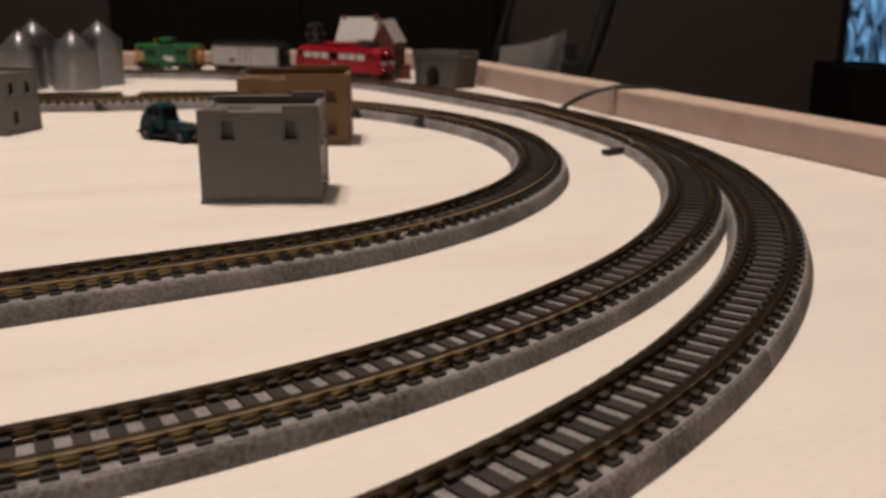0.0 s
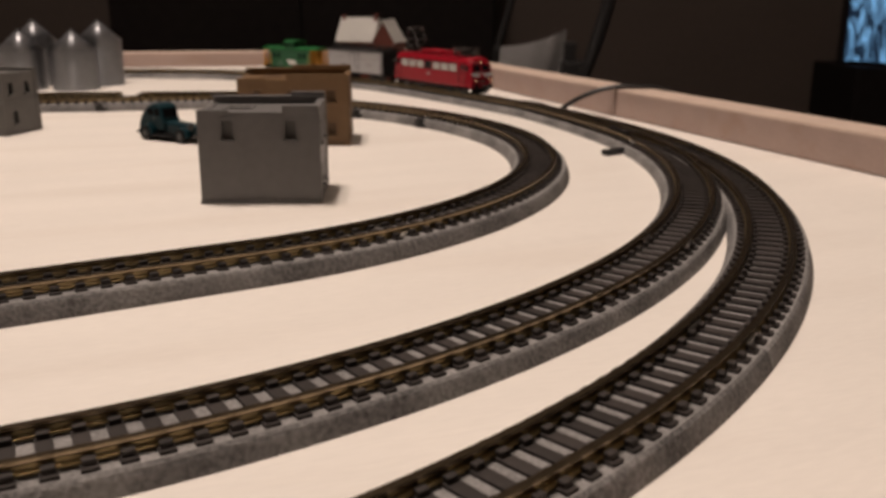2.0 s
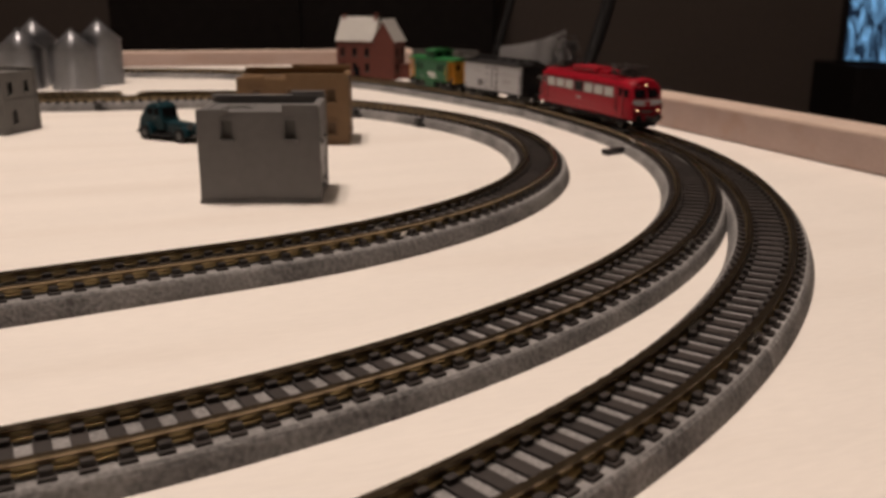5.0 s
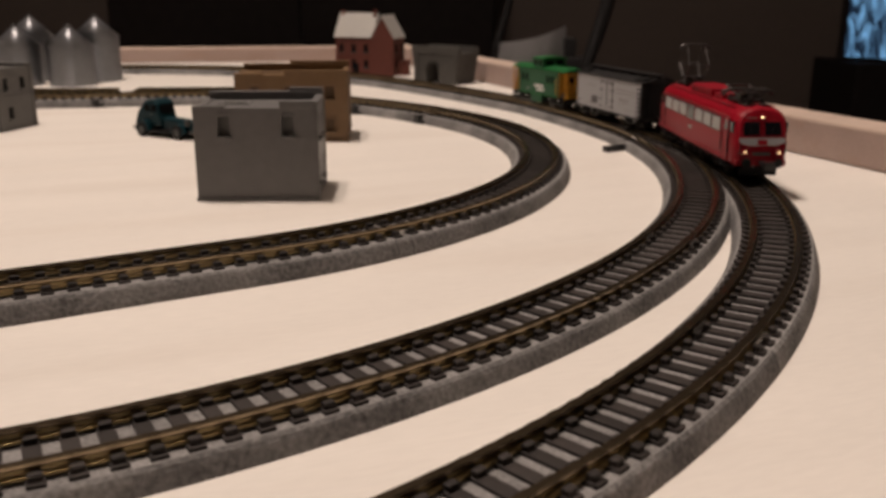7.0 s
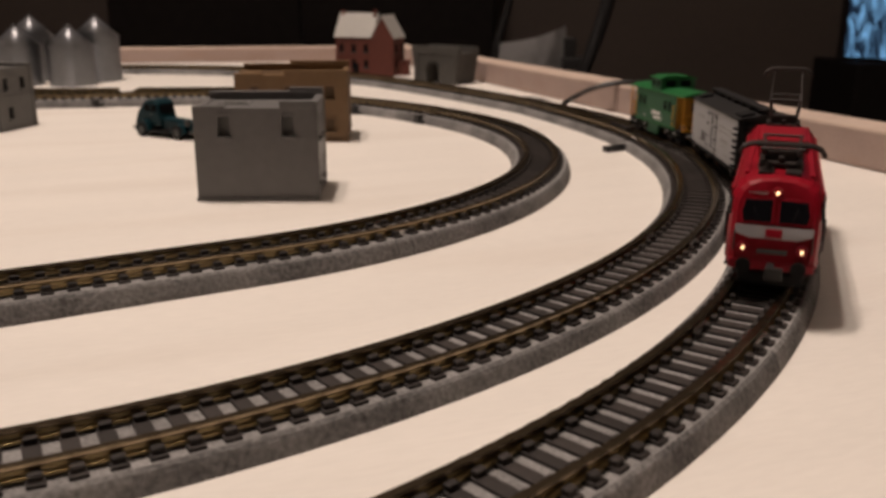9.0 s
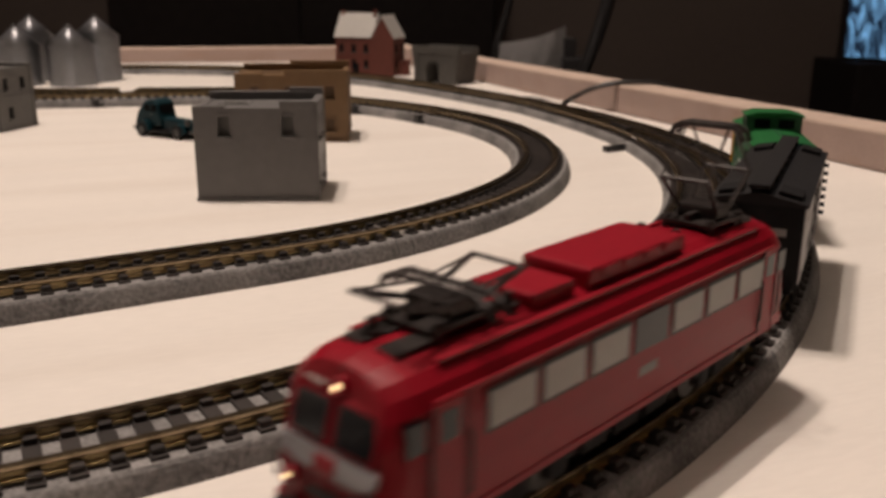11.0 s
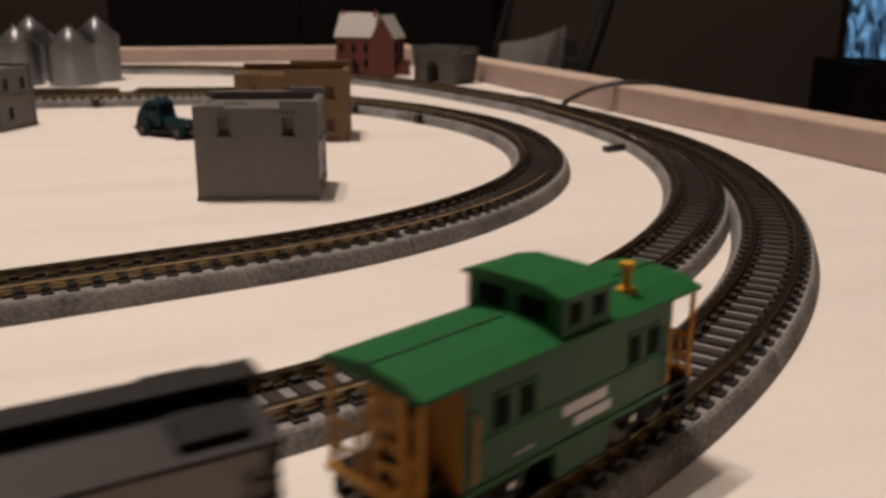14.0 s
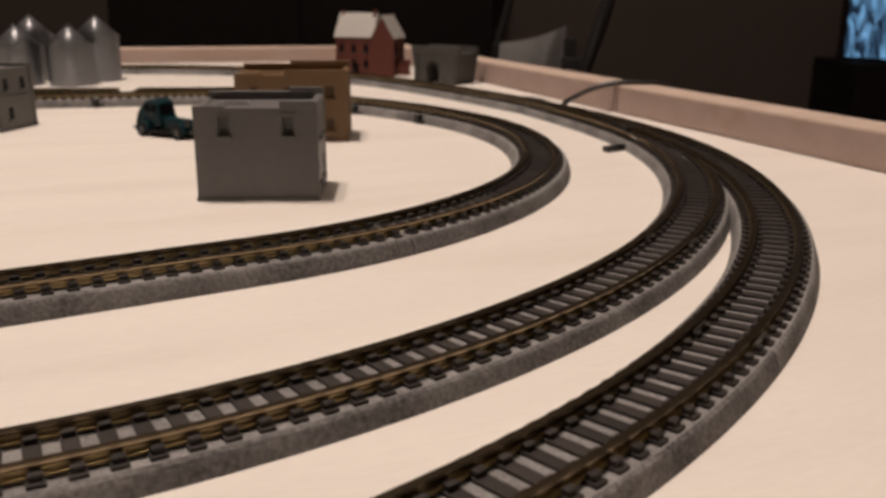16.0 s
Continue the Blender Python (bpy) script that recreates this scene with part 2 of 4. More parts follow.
def slab(outline, z0, z1, bevel=0.0):
    bm = prism(B(), outline, "z", z0, z1)
    bmesh.ops.recalc_face_normals(bm, faces=bm.faces)
    if bevel:
        bmesh.ops.bevel(bm, geom=bm.edges[:], offset=bevel, segments=2, profile=0.7, affect="EDGES")
    return bm


part("tabletop", slab([(U0 - BT, V0 - BT + 0.0004), (U1 + BT - 0.0004, V0 - BT + 0.0004), (U1 + BT - 0.0004, far_edge(U1 + BT) + BT), (U0 - BT, far_edge(U0 - BT) + BT)], -0.018, 0.0), "paint", table, "white painted board with faint scuffs")


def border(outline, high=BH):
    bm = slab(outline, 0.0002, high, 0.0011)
    # upward faces take the lit tone
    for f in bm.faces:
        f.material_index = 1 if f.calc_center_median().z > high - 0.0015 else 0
    return part("border_board", bm, ["board", "board_top_lit"], table, "pale painted pine border board")


SEAM = 0.360
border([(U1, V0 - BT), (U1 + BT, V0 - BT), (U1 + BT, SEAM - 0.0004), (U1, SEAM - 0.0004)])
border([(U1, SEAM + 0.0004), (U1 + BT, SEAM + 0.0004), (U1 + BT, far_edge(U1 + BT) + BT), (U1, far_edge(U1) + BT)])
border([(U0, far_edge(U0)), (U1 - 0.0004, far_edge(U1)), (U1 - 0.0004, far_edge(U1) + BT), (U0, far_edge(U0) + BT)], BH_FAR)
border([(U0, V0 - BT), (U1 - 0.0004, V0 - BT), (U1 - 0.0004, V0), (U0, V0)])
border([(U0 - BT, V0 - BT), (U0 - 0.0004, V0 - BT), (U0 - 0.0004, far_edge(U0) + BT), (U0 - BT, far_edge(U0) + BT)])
for lu in (U0 + 0.05, U1 - 0.05):
    for lv in (V0 + 0.05, V1 - 0.05):
        part("table_leg", box(B(), lu, lv, (FLOOR_Z - 0.018) / 2, 0.06, 0.06, -FLOOR_Z - 0.018), "wood", table)

# ---- the tracks ----


class Path:
    """A plan line from a start, a heading (radians) and (length, curvature) steps."""

    def __init__(self, x, y, heading, steps):
        self.steps, st = [], (x, y, heading)
        for length, k in steps:
            self.steps.append((st, length, k))
            st = self.go(st, length, k)
        self.end = st
        self.length = sum(s[1] for s in self.steps)

    @staticmethod
    def go(st, d, k):
        x, y, h = st
        if abs(k) < 1e-9:
            return (x + d * math.cos(h), y + d * math.sin(h), h)
        h2 = h + d * k
        return (x + (math.sin(h2) - math.sin(h)) / k, y - (math.cos(h2) - math.cos(h)) / k, h2)

    def at(self, s):
        for i, (st, length, k) in enumerate(self.steps):
            if s <= length or i == len(self.steps) - 1:
                return self.go(st, s, k)
            s -= length


R3, C3 = 0.2513, (-0.1661, 0.2667)
BACK = 0.42
OUTER = Path(-0.2641 - BACK * math.cos(0.298), 0.6085 - BACK * math.sin(0.298), 0.298,
             [(BACK, 0), (0.15, -4.765), (0.12, -4.368), (0.12, -1.045), (0.10, -2.429), (R3 * radians(84), -1 / R3), (0.46, 0)])
S_ARC = BACK + 0.49
MERGE, BEND = 0.0847, 0.3236
MIDDLE = Path(0.0398, 0.4242, -1.1588, [(MERGE, -1.836), (BEND, -4.504), (0.48, 0)])
INNER = Path(-0.2521 - 0.37 * math.cos(0.0392), 0.4266 - 0.37 * math.sin(0.0392), 0.0392,
             [(0.37, 0), (0.12, 2.210), (0.06, -12.68), (0.06, -4.453), (0.06, -5.272), (0.2239, -7.049), (0.42, 0)])
SIDING = Path(-0.1690 - 0.36 * math.cos(radians(6)), 0.4645 - 0.36 * math.sin(radians(6)), radians(6), [(0.360, 0)])
SIDING_2 = Path(-0.1600, 0.4660, radians(6), [(0.105, 0)])

RAIL_TOP, TIE_TOP, BED_TOP = 0.0054, 0.0037, 0.0032
TIE_STEP = 0.0042
tie_bm = B()
box(tie_bm, 0, 0, (TIE_TOP + 0.0022) / 2, 0.0021, 0.0140, TIE_TOP - 0.0022, bevel=0.0002)
for side in (-1, 1):
    for off in (-0.0013, 0.0013):
        box(tie_bm, 0, side * 0.0045 + off, TIE_TOP + 0.0003, 0.0016, 0.0011, 0.0010, bevel=0.0002)
TIE_MESH = mesh_of(tie_bm, "sleeper", "sleeper")


def sweep(path, s0, s1, profile, origin, step=0.004, closed=True, mats=None, z=0.0):
    """Profile of (offset to the left, height) carried along a path; profile edges take the given material slots."""
    bm, rings = B(), []
    k = max(2, int(math.ceil((s1 - s0) / step)))
    for i in range(k + 1):
        x, y, h = path.at(s0 + (s1 - s0) * i / k)
        rings.append([bm.verts.new((x - math.sin(h) * o - origin[0], y + math.cos(h) * o - origin[1], zz + z)) for o, zz in profile])
    m = len(profile)
    for a, b in zip(rings[:-1], rings[1:]):
        for j in range(m):
            f = bm.faces.new((a[j], b[j], b[(j + 1) % m], a[(j + 1) % m]))
            f.material_index = mats[j] if mats else 0
    bm.faces.new(rings[0])
    bm.faces.new(rings[-1][::-1])
    return bm


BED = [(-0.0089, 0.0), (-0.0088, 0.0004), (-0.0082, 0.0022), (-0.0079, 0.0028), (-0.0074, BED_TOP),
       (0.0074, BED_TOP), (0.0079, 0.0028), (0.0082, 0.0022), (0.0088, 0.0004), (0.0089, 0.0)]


RAISED_BED = [(o * 1.04, z - 0.0005 if z == 0.0 else z) for o, z in BED]


def rail_profile(side):
    o = side * 0.0045
    return [(o - 0.0009, TIE_TOP), (o - 0.0009, TIE_TOP + 0.0003), (o - 0.00035, TIE_TOP + 0.0005), (o - 0.00035, RAIL_TOP - 0.0007),
            (o - 0.00058, RAIL_TOP - 0.0004), (o - 0.00058, RAIL_TOP), (o + 0.00058, RAIL_TOP), (o + 0.00058, RAIL_TOP - 0.0004),
            (o + 0.00035, RAIL_TOP - 0.0007), (o + 0.00035, TIE_TOP + 0.0005), (o + 0.0009, TIE_TOP + 0.0003), (o + 0.0009, TIE_TOP)]


RAIL_MATS = [1, 1, 1, 1, 0, 0, 0, 1, 1, 1, 1, 1]


def track_section(path, s0, s1, kind, z=0.0, gap=0.00008, bed=BED):
    x, y, h = path.at((s0 + s1) / 2)
    t = thing(kind, pose(x, y, z), "grey ballasted model railway track with dark sleepers on the white table", "model track", "track sections")
    a, b = s0 + gap, s1 - gap
    # slot 1, the lit grey, covers only the flat top of the bed
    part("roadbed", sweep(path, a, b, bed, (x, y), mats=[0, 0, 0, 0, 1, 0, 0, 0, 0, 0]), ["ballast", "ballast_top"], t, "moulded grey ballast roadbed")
    for side in (-1, 1):
        part("rail", sweep(path, a, b, rail_profile(side), (x, y), mats=RAIL_MATS), ["rail", "rail_web"], t, "brass-toned metal rail")
    k = int(round((b - a) / TIE_STEP))
    for i in range(k):
        px, py, ph = path.at(a + (b - a) * (i + 0.5) / k)
        ob = new("sleeper", TIE_MESH)
        ob.parent = t
        ob.matrix_local = pose(px - x, py - y, 0, 0, 0, math.degrees(ph))
    return t


def lay(path, cuts, kinds, z=0.0, bed=BED):
    for a, b, kd in zip(cuts[:-1], cuts[1:], kinds):
        track_section(path, a, b, kd, z, bed=bed)


S_TURN = S_ARC - 0.22
A8 = R3 * radians(42)
lay(OUTER, [0.0, 0.25, BACK, BACK + 0.15, S_TURN, S_TURN + 0.15, S_ARC + 0.03, S_ARC + 0.03 + A8, S_ARC + 2 * A8, OUTER.length],
    ["straight_track", "straight_track", "curved_track", "curved_track", "turnout_track", "turnout_track", "curved_track", "curved_track", "straight_track"])
lay(MIDDLE, [0.012, MERGE + 0.03, MERGE + 0.17, MERGE + BEND, MIDDLE.length], ["curved_track", "curved_track", "curved_track", "straight_track"], z=-0.00025)
JOINTS = [0.454, 0.643, 0.740, 0.860]
lay(INNER, [0.0, *JOINTS, 0.975, INNER.length],
    ["straight_track", "curved_track", "curved_track", "curved_track", "curved_track", "straight_track"], 0.0005, RAISED_BED)
lay(SIDING, [0.0, 0.180, 0.360], ["straight_track", "straight_track"])
lay(SIDING_2, [0.0, 0.105], ["straight_track"])
K = 0.001


def mbox(bm, x, y, z, sx, sy, sz, bevel=0.0, rot=None, mat=0):
    """A box in millimetres."""
    return box(bm, x * K, y * K, z * K, sx * K, sy * K, sz * K, rot=rot, bevel=bevel * K, mat=mat)


def mcyl(bm, p, q, r0, r1=None, seg=10, mat=0):
    return cyl(bm, [a * K for a in p], [a * K for a in q], r0 * K, None if r1 is None else r1 * K, seg, mat)


def mtube(bm, pts, r, seg=6):
    return tube(bm, [Vector(p) * K for p in pts], r * K, seg)


# ---- turnout fittings ----
def turnout_fittings():
    lever = thing("turnout_lever", pose(0.0615, 0.3140, 0, 0, 0, 38), "small black plastic turnout lever lying beside the track", "turnout lever")
    part("lever_bar", mbox(B(), 0, 0, 1.1, 11.5, 3.0, 2.0, 0.5), "black", lever)
    part("lever_tip", mbox(B(), 6.2, 0.2, 1.5, 1.6, 3.6, 3.0, 0.4), "black", lever)
    for s, off in ((S_ARC - 0.075, 0.0), (S_ARC - 0.035, 0.002)):
        x, y, h = OUTER.at(s)
        guard = thing("guard_rail", pose(x, y, 0.00005, 0, 0, math.degrees(h)), "worn silver guard rail of the turnout between the running rails", "guard rail", "guard rails")
        part("rail_bar", mbox(B(), 0, -1.6 + off * 1000, 4.5, 20, 0.7, 1.6, 0.15), "chrome", guard)
    x, y, h = OUTER.at(S_ARC - 0.012)
    frog = thing("turnout_frog", pose(x, y, 0.0001, 0, 0, math.degrees(h)), "black plastic turnout frog with worn silver tips", "turnout frog")
    bm = prism(B(), [(-9 * K, -5.2 * K), (8 * K, -7.6 * K), (8 * K, -2.5 * K)], "z", 3.7 * K, 5.2 * K)
    part("frog_block", bm, "black", frog)
    for fx, fy in ((-7, -4.8), (1, -6.0), (5, -3.4)):
        part("frog_tip", mbox(B(), fx, fy, 5.3, 2.6, 0.8, 0.5, 0.1), "chrome", frog, "worn silver tip")


turnout_fittings()


def rail_joiners(path, s, name="rail_joiner"):
    x, y, h = path.at(s)
    j = thing(name, pose(x, y, 0, 0, 0, math.degrees(h)), "bright metal rail joiners bridging a joint in the track", "rail joiner", "rail joiners")
    for side in (-1, 1):
        part("joiner", mbox(B(), 0, side * 4.5 + side * 0.95, 4.3, 5.4, 0.5, 1.1, 0.1), "chrome", j)
        part("joiner", mbox(B(), 0, side * 4.5 - side * 0.95, 4.3, 5.4, 0.5, 1.1, 0.1), "chrome", j)


for pth, s in (*((INNER, joint) for joint in JOINTS), (OUTER, S_ARC + 0.03), (OUTER, S_ARC + 0.03 + A8), (MIDDLE, MERGE + 0.03), (MIDDLE, MERGE + 0.17)):
    rail_joiners(pth, s)


def coupling_clip(x, y, turn, label):
    t = thing("track_clip", pose(x, y, 0, 0, 0, turn), label, "track clip", "track clips")
    part("clip_body", mbox(B(), 0, 0, 2.0, 3.4, 3.0, 3.8, 0.5), "black", t)
    part("clip_tongue", mbox(B(), 2.6, 0, 1.1, 2.6, 2.0, 1.4, 0.3), "black", t)


for path, s in ((INNER, 0.454), (INNER, 0.643)):
    x, y, h = path.at(s)
    coupling_clip(x + 0.0094 * math.sin(h), y - 0.0094 * math.cos(h), math.degrees(h), "dark plastic clip joining two track sections")
x, y, h = INNER.at(0.598)
coupling_clip(x + 0.0096 * math.sin(h), y - 0.0096 * math.cos(h), math.degrees(h), "small dark clip on the side of the inner track")

# ---- rolling stock ----
WHEEL_R = 3.2
KEYED_BOGIES, KEYED_WHEELS = [], []


def wheelset(bogie, x):
    bm = B()
    for side in (-1, 1):
        mcyl(bm, (0, side * 3.9, 0), (0, side * 4.9, 0), WHEEL_R, seg=20)
        mcyl(bm, (0, side * 3.6, 0), (0, side * 3.95, 0), WHEEL_R + 0.7, seg=20)
        for a in range(4):
            ang = a * math.pi / 2
            mbox(bm, math.cos(ang) * 1.5, side * 4.95, math.sin(ang) * 1.5, 0.7, 0.2, 0.7)
    mcyl(bm, (0, -3.6, 0), (0, 3.6, 0), 0.7)
    w = part("wheelset", bm, "wheel", bogie, "dark metal wheelset", m=pose(x * K, 0, WHEEL_R * K))
    KEYED_WHEELS.append((w, x * K))


def bogie(parent, x, base, locomotive=False):
    bm = B()
    for side in (-1, 1):
        y = side * 5.7
        mbox(bm, 0, y, 4.0, base + 5.0, 0.9, 1.4, 0.25)
        mbox(bm, 0, y, 2.9, base * 0.45, 1.1, 2.4, 0.3)
        for wx in (-base / 2, base / 2):
            mbox(bm, wx, y, 3.2, 2.6, 1.3, 2.6, 0.4)
            mcyl(bm, (wx, y - 0.7, 3.2), (wx, y + 0.7, 3.2), 0.9, seg=8)
        for wx in (-1.4, 0, 1.4):
            mcyl(bm, (wx, y + side * 0.3, 1.9), (wx, y + side * 0.3, 4.0), 0.45, seg=6)
    mbox(bm, 0, 0, 4.4, 3.4, 11.0, 1.2, 0.2)
    if locomotive:
        for sx in (-1, 1):
            mbox(bm, sx * (base / 2 + 2.6), 0, 3.6, 0.9, 10.0, 1.6, 0.2)
    b = part("bogie", bm, "matt_black", parent, "black bogie frame", m=pose(x * K, 0, 0))
    if not locomotive:
        for wx in (-base / 2, base / 2):
            for side in (-1, 1):
                part("axle_cap", mcyl(B(), (wx, side * 6.3, 3.2), (wx, side * 6.6, 3.2), 0.45, 0.3, seg=10), "silver", b, "bright metal axle end")
    for wx in (-base / 2, base / 2):
        wheelset(b, wx)
    KEYED_BOGIES.append((b, x * K))
    return b


def coupler(parent, x, way):
    bm = mbox(B(), x + way * 2.0, 0, 4.4, 4.4, 1.1, 1.0, 0.2)
    mbox(bm, x + way * 4.3, 0.5, 4.2, 1.2, 2.6, 2.0, 0.3)
    part("coupler", bm, "black", parent)


def strip(name, parent, mat, x, z, w, h, side, y, depth=0.12, label=""):
    return part(name, mbox(B(), x, side * y, z, w, depth, h), mat, parent, label)


def loco_body():
    """Lofted locomotive body with raked, rounded ends."""
    half = [(6.6, 3.7), (6.9, 4.2), (7.0, 8.0), (6.95, 12.8), (6.75, 14.6), (6.1, 16.0), (5.0, 17.0), (3.0, 17.65), (0.0, 17.9)]
    ring = [(y, z) for y, z in half] + [(-y, z) for y, z in half[-2::-1]]
    stations = [(-36.6, 0.80, 0.955, 1.0), (-36.0, 0.90, 0.975, 1.0), (-34.6, 0.965, 0.99, 0.9), (-31.5, 1.0, 1.0, 0.4), (-28.0, 1.0, 1.0, 0.0),
                (28.0, 1.0, 1.0, 0.0), (31.5, 1.0, 1.0, 0.4), (34.6, 0.965, 0.99, 0.9), (36.0, 0.90, 0.975, 1.0), (36.6, 0.80, 0.955, 1.0)]
    bm, rings = B(), []
    for x, w, zs, rake in stations:
        pts = []
        for y, z in ring:
            zz = 3.7 + (z - 3.7) * zs
            back = max(0.0, zz - 9.2) * 0.30 * rake
            pts.append(bm.verts.new(((x - math.copysign(back, x)) * K, y * w * K, zz * K)))
        rings.append(pts)
    for a, b in zip(rings[:-1], rings[1:]):
        for j in range(len(ring) - 1):
            bm.faces.new((a[j], b[j], b[j + 1], a[j + 1]))
        bm.faces.new((a[-1], b[-1], b[0], a[0]))
    bm.faces.new(rings[0])
    bm.faces.new(rings[-1][::-1])
    return bm


def face_plate(parent, name, mat, outline, way, proud, label=""):
    """A plate on the raked end: outline of (y, z) in millimetres, set proud of the end."""
    bm, v0, v1 = B(), [], []
    for y, z in outline:
        x = 36.62 - max(0.0, z - 9.2) * 0.30 - abs(y) * 0.02
        v0.append(bm.verts.new((way * (x - 0.25) * K, y * K, z * K)))
        v1.append(bm.verts.new((way * (x + proud) * K, y * K, z * K)))
    k = len(outline)
    bm.faces.new(v0)
    bm.faces.new(v1[::-1])
    for i in range(k):
        bm.faces.new((v0[i], v1[i], v1[(i + 1) % k], v0[(i + 1) % k]))
    return part(name, bm, mat, parent, label)


def pantograph(parent, x, raised):
    g = part("pantograph", mbox(B(), x, 0, 18.6, 9.0, 6.6, 0.5, 0.1), "panto", parent, "raised dark pantograph" if raised else "lowered dark pantograph")
    bm = B()
    for sx in (-3.6, 3.6):
        for sy in (-2.8, 2.8):
            mcyl(bm, (x + sx, sy, 17.0), (x + sx, sy, 19.2), 0.55, seg=8)
    mbox(bm, x, 0, 19.3, 8.4, 0.8, 0.8, 0.15)
    mbox(bm, x, 0, 19.6, 3.6, 5.2, 1.6, 0.3)
    part("base_frame", bm, "panto", g)
    knee, kz, tz = (5.4, 24.0, 29.6) if raised else (7.6, 21.6, 20.9)
    wide = 4.6 if raised else 6.6
    for way in (-1, 1):
        for sy in (-2.4, 2.4):
            part("lower_arm", mcyl(B(), (x + way * 1.2, sy, 19.6), (x + way * knee, sy * 1.25, kz), 0.30, seg=6), "panto", g)
            part("upper_arm", mcyl(B(), (x + way * knee, sy * 1.25, kz), (x + way * 0.7, sy * 1.1, tz), 0.15, seg=6), "panto", g)
        part("knee_bar", mcyl(B(), (x + way * knee, -3.1, kz), (x + way * knee, 3.1, kz), 0.24, seg=6), "panto", g)
        pts = [(x + way * 0.9, y * wide, tz + dz) for y, dz in ((-1.0, -1.3), (-0.91, -0.3), (-0.7, 0.3), (0.7, 0.3), (0.91, -0.3), (1.0, -1.3))]
        part("contact_bar", mtube(B(), pts, 0.34), "panto", g)


def locomotive():
    t = thing("electric_locomotive", pose(0, 0, RAIL_TOP), "glossy red model electric locomotive with lit headlamps on the outer track", "locomotive")
    part("body", loco_body(), ["red"], t, "glossy red body shell")
    bm = mbox(B(), 0, 0, 3.4, 66, 11.4, 1.6, 0.2)
    mbox(bm, 0, 0, 2.4, 20, 10.0, 2.4, 0.5)
    for ux in (-6, 0, 6):
        mbox(bm, ux, 5.0, 2.6, 4.6, 1.2, 2.6, 0.3)
        mbox(bm, ux, -5.0, 2.6, 4.6, 1.2, 2.6, 0.3)
    part("underframe", bm, "matt_black", t, "black underframe with equipment boxes")
    # roof fittings
    part("roof_hood", mbox(B(), -3.0, 0, 18.5, 19.0, 8.2, 2.2, 0.6), "red_roof", t, "raised red roof hood")
    part("roof_hood", mbox(B(), 11.5, 0, 18.2, 7.0, 7.4, 1.6, 0.5), "red_roof", t, "raised red roof hood")
    for hx in (-9, -5, -1, 3):
        part("roof_vent", mbox(B(), hx, 3.9, 18.9, 2.6, 0.8, 0.9, 0.1), "red_roof", t)
        part("roof_vent", mbox(B(), hx, -3.9, 18.9, 2.6, 0.8, 0.9, 0.1), "red_roof", t)
    for wy in (-4.9, 4.9):
        part("roof_walkway", mbox(B(), 0, wy, 17.3, 58, 0.7, 0.3), "red_roof", t)
    for ix, iy in ((-13.8, 2.2), (-13.8, -2.2), (16.6, 2.2), (16.6, -2.2), (29.5, -1.8)):
        bm = mcyl(B(), (ix, iy, 17.0), (ix, iy, 19.4), 0.7, 0.45, seg=8)
        mcyl(bm, (ix, iy, 18.0), (ix, iy, 18.4), 1.0, seg=8)
        part("insulator", bm, "panto", t, "dark roof insulator")
    for rx in (-29.0, 29.0):
        part("roof_box", mbox(B(), rx, 2.0, 17.6, 5.0, 2.4, 1.0, 0.2), "panto", t)
        part("roof_box", mbox(B(), rx, -2.0, 17.6, 5.0, 2.4, 1.0, 0.2), "panto", t)
    pantograph(t, -24.6, True)
    pantograph(t, 23.0, False)
    # sides
    for side in (-1, 1):
        for wx in (-24.2, -16.5, -8.8, 6.5, 14.1, 21.6):
            w = strip("side_window", t, "panto", wx, 12.35, 7.0, 3.9, side, 6.98, 0.10)
            strip("grille", w, "grille", wx, 12.35, 6.2, 3.2, side, 7.05, 0.14, "pale grey ventilation grille")
        strip("side_opening", t, "glass", -1.2, 12.35, 6.6, 3.8, side, 7.0, 0.14, "dark open side window")
        for dx in (-29.6, 29.6):
            d = strip("cab_door", t, "red", dx, 9.6, 3.8, 10.6, side, 6.96, 0.16, "red cab door with dark outline")
            strip("door_seam", d, "matt_black", dx - 1.95, 9.6, 0.22, 10.6, side, 7.0, 0.14)
            strip("door_seam", d, "matt_black", dx + 1.95, 9.6, 0.22, 10.6, side, 7.0, 0.14)
            strip("door_window", d, "glass", dx, 12.9, 2.3, 2.6, side, 7.02, 0.14)
            strip("cab_window", t, "glass", dx + math.copysign(3.6, dx), 12.8, 2.0, 2.6, side, 6.72, 0.5)
            for hx in (-2.4, 2.4):
                part("handrail", mtube(B(), [(dx + hx, side * 7.0, 6.0), (dx + hx, side * 7.35, 6.4), (dx + hx, side * 7.35, 11.2), (dx + hx, side * 7.0, 11.6)], 0.14), "panto", t)
            part("cab_step", mbox(B(), dx, side * 6.6, 2.6, 3.4, 0.8, 0.35), "matt_black", t)
        strip("lower_trim", t, "red_roof", 0, 4.4, 64, 0.7, side, 6.95, 0.2)
        strip("rain_gutter", t, "red_roof", 0, 15.0, 62, 0.35, side, 6.72, 0.3)
        strip("number_bar", t, "faint_print", -1.0, 8.2, 3.4, 1.0, side, 7.0, 0.08, "small pale print")
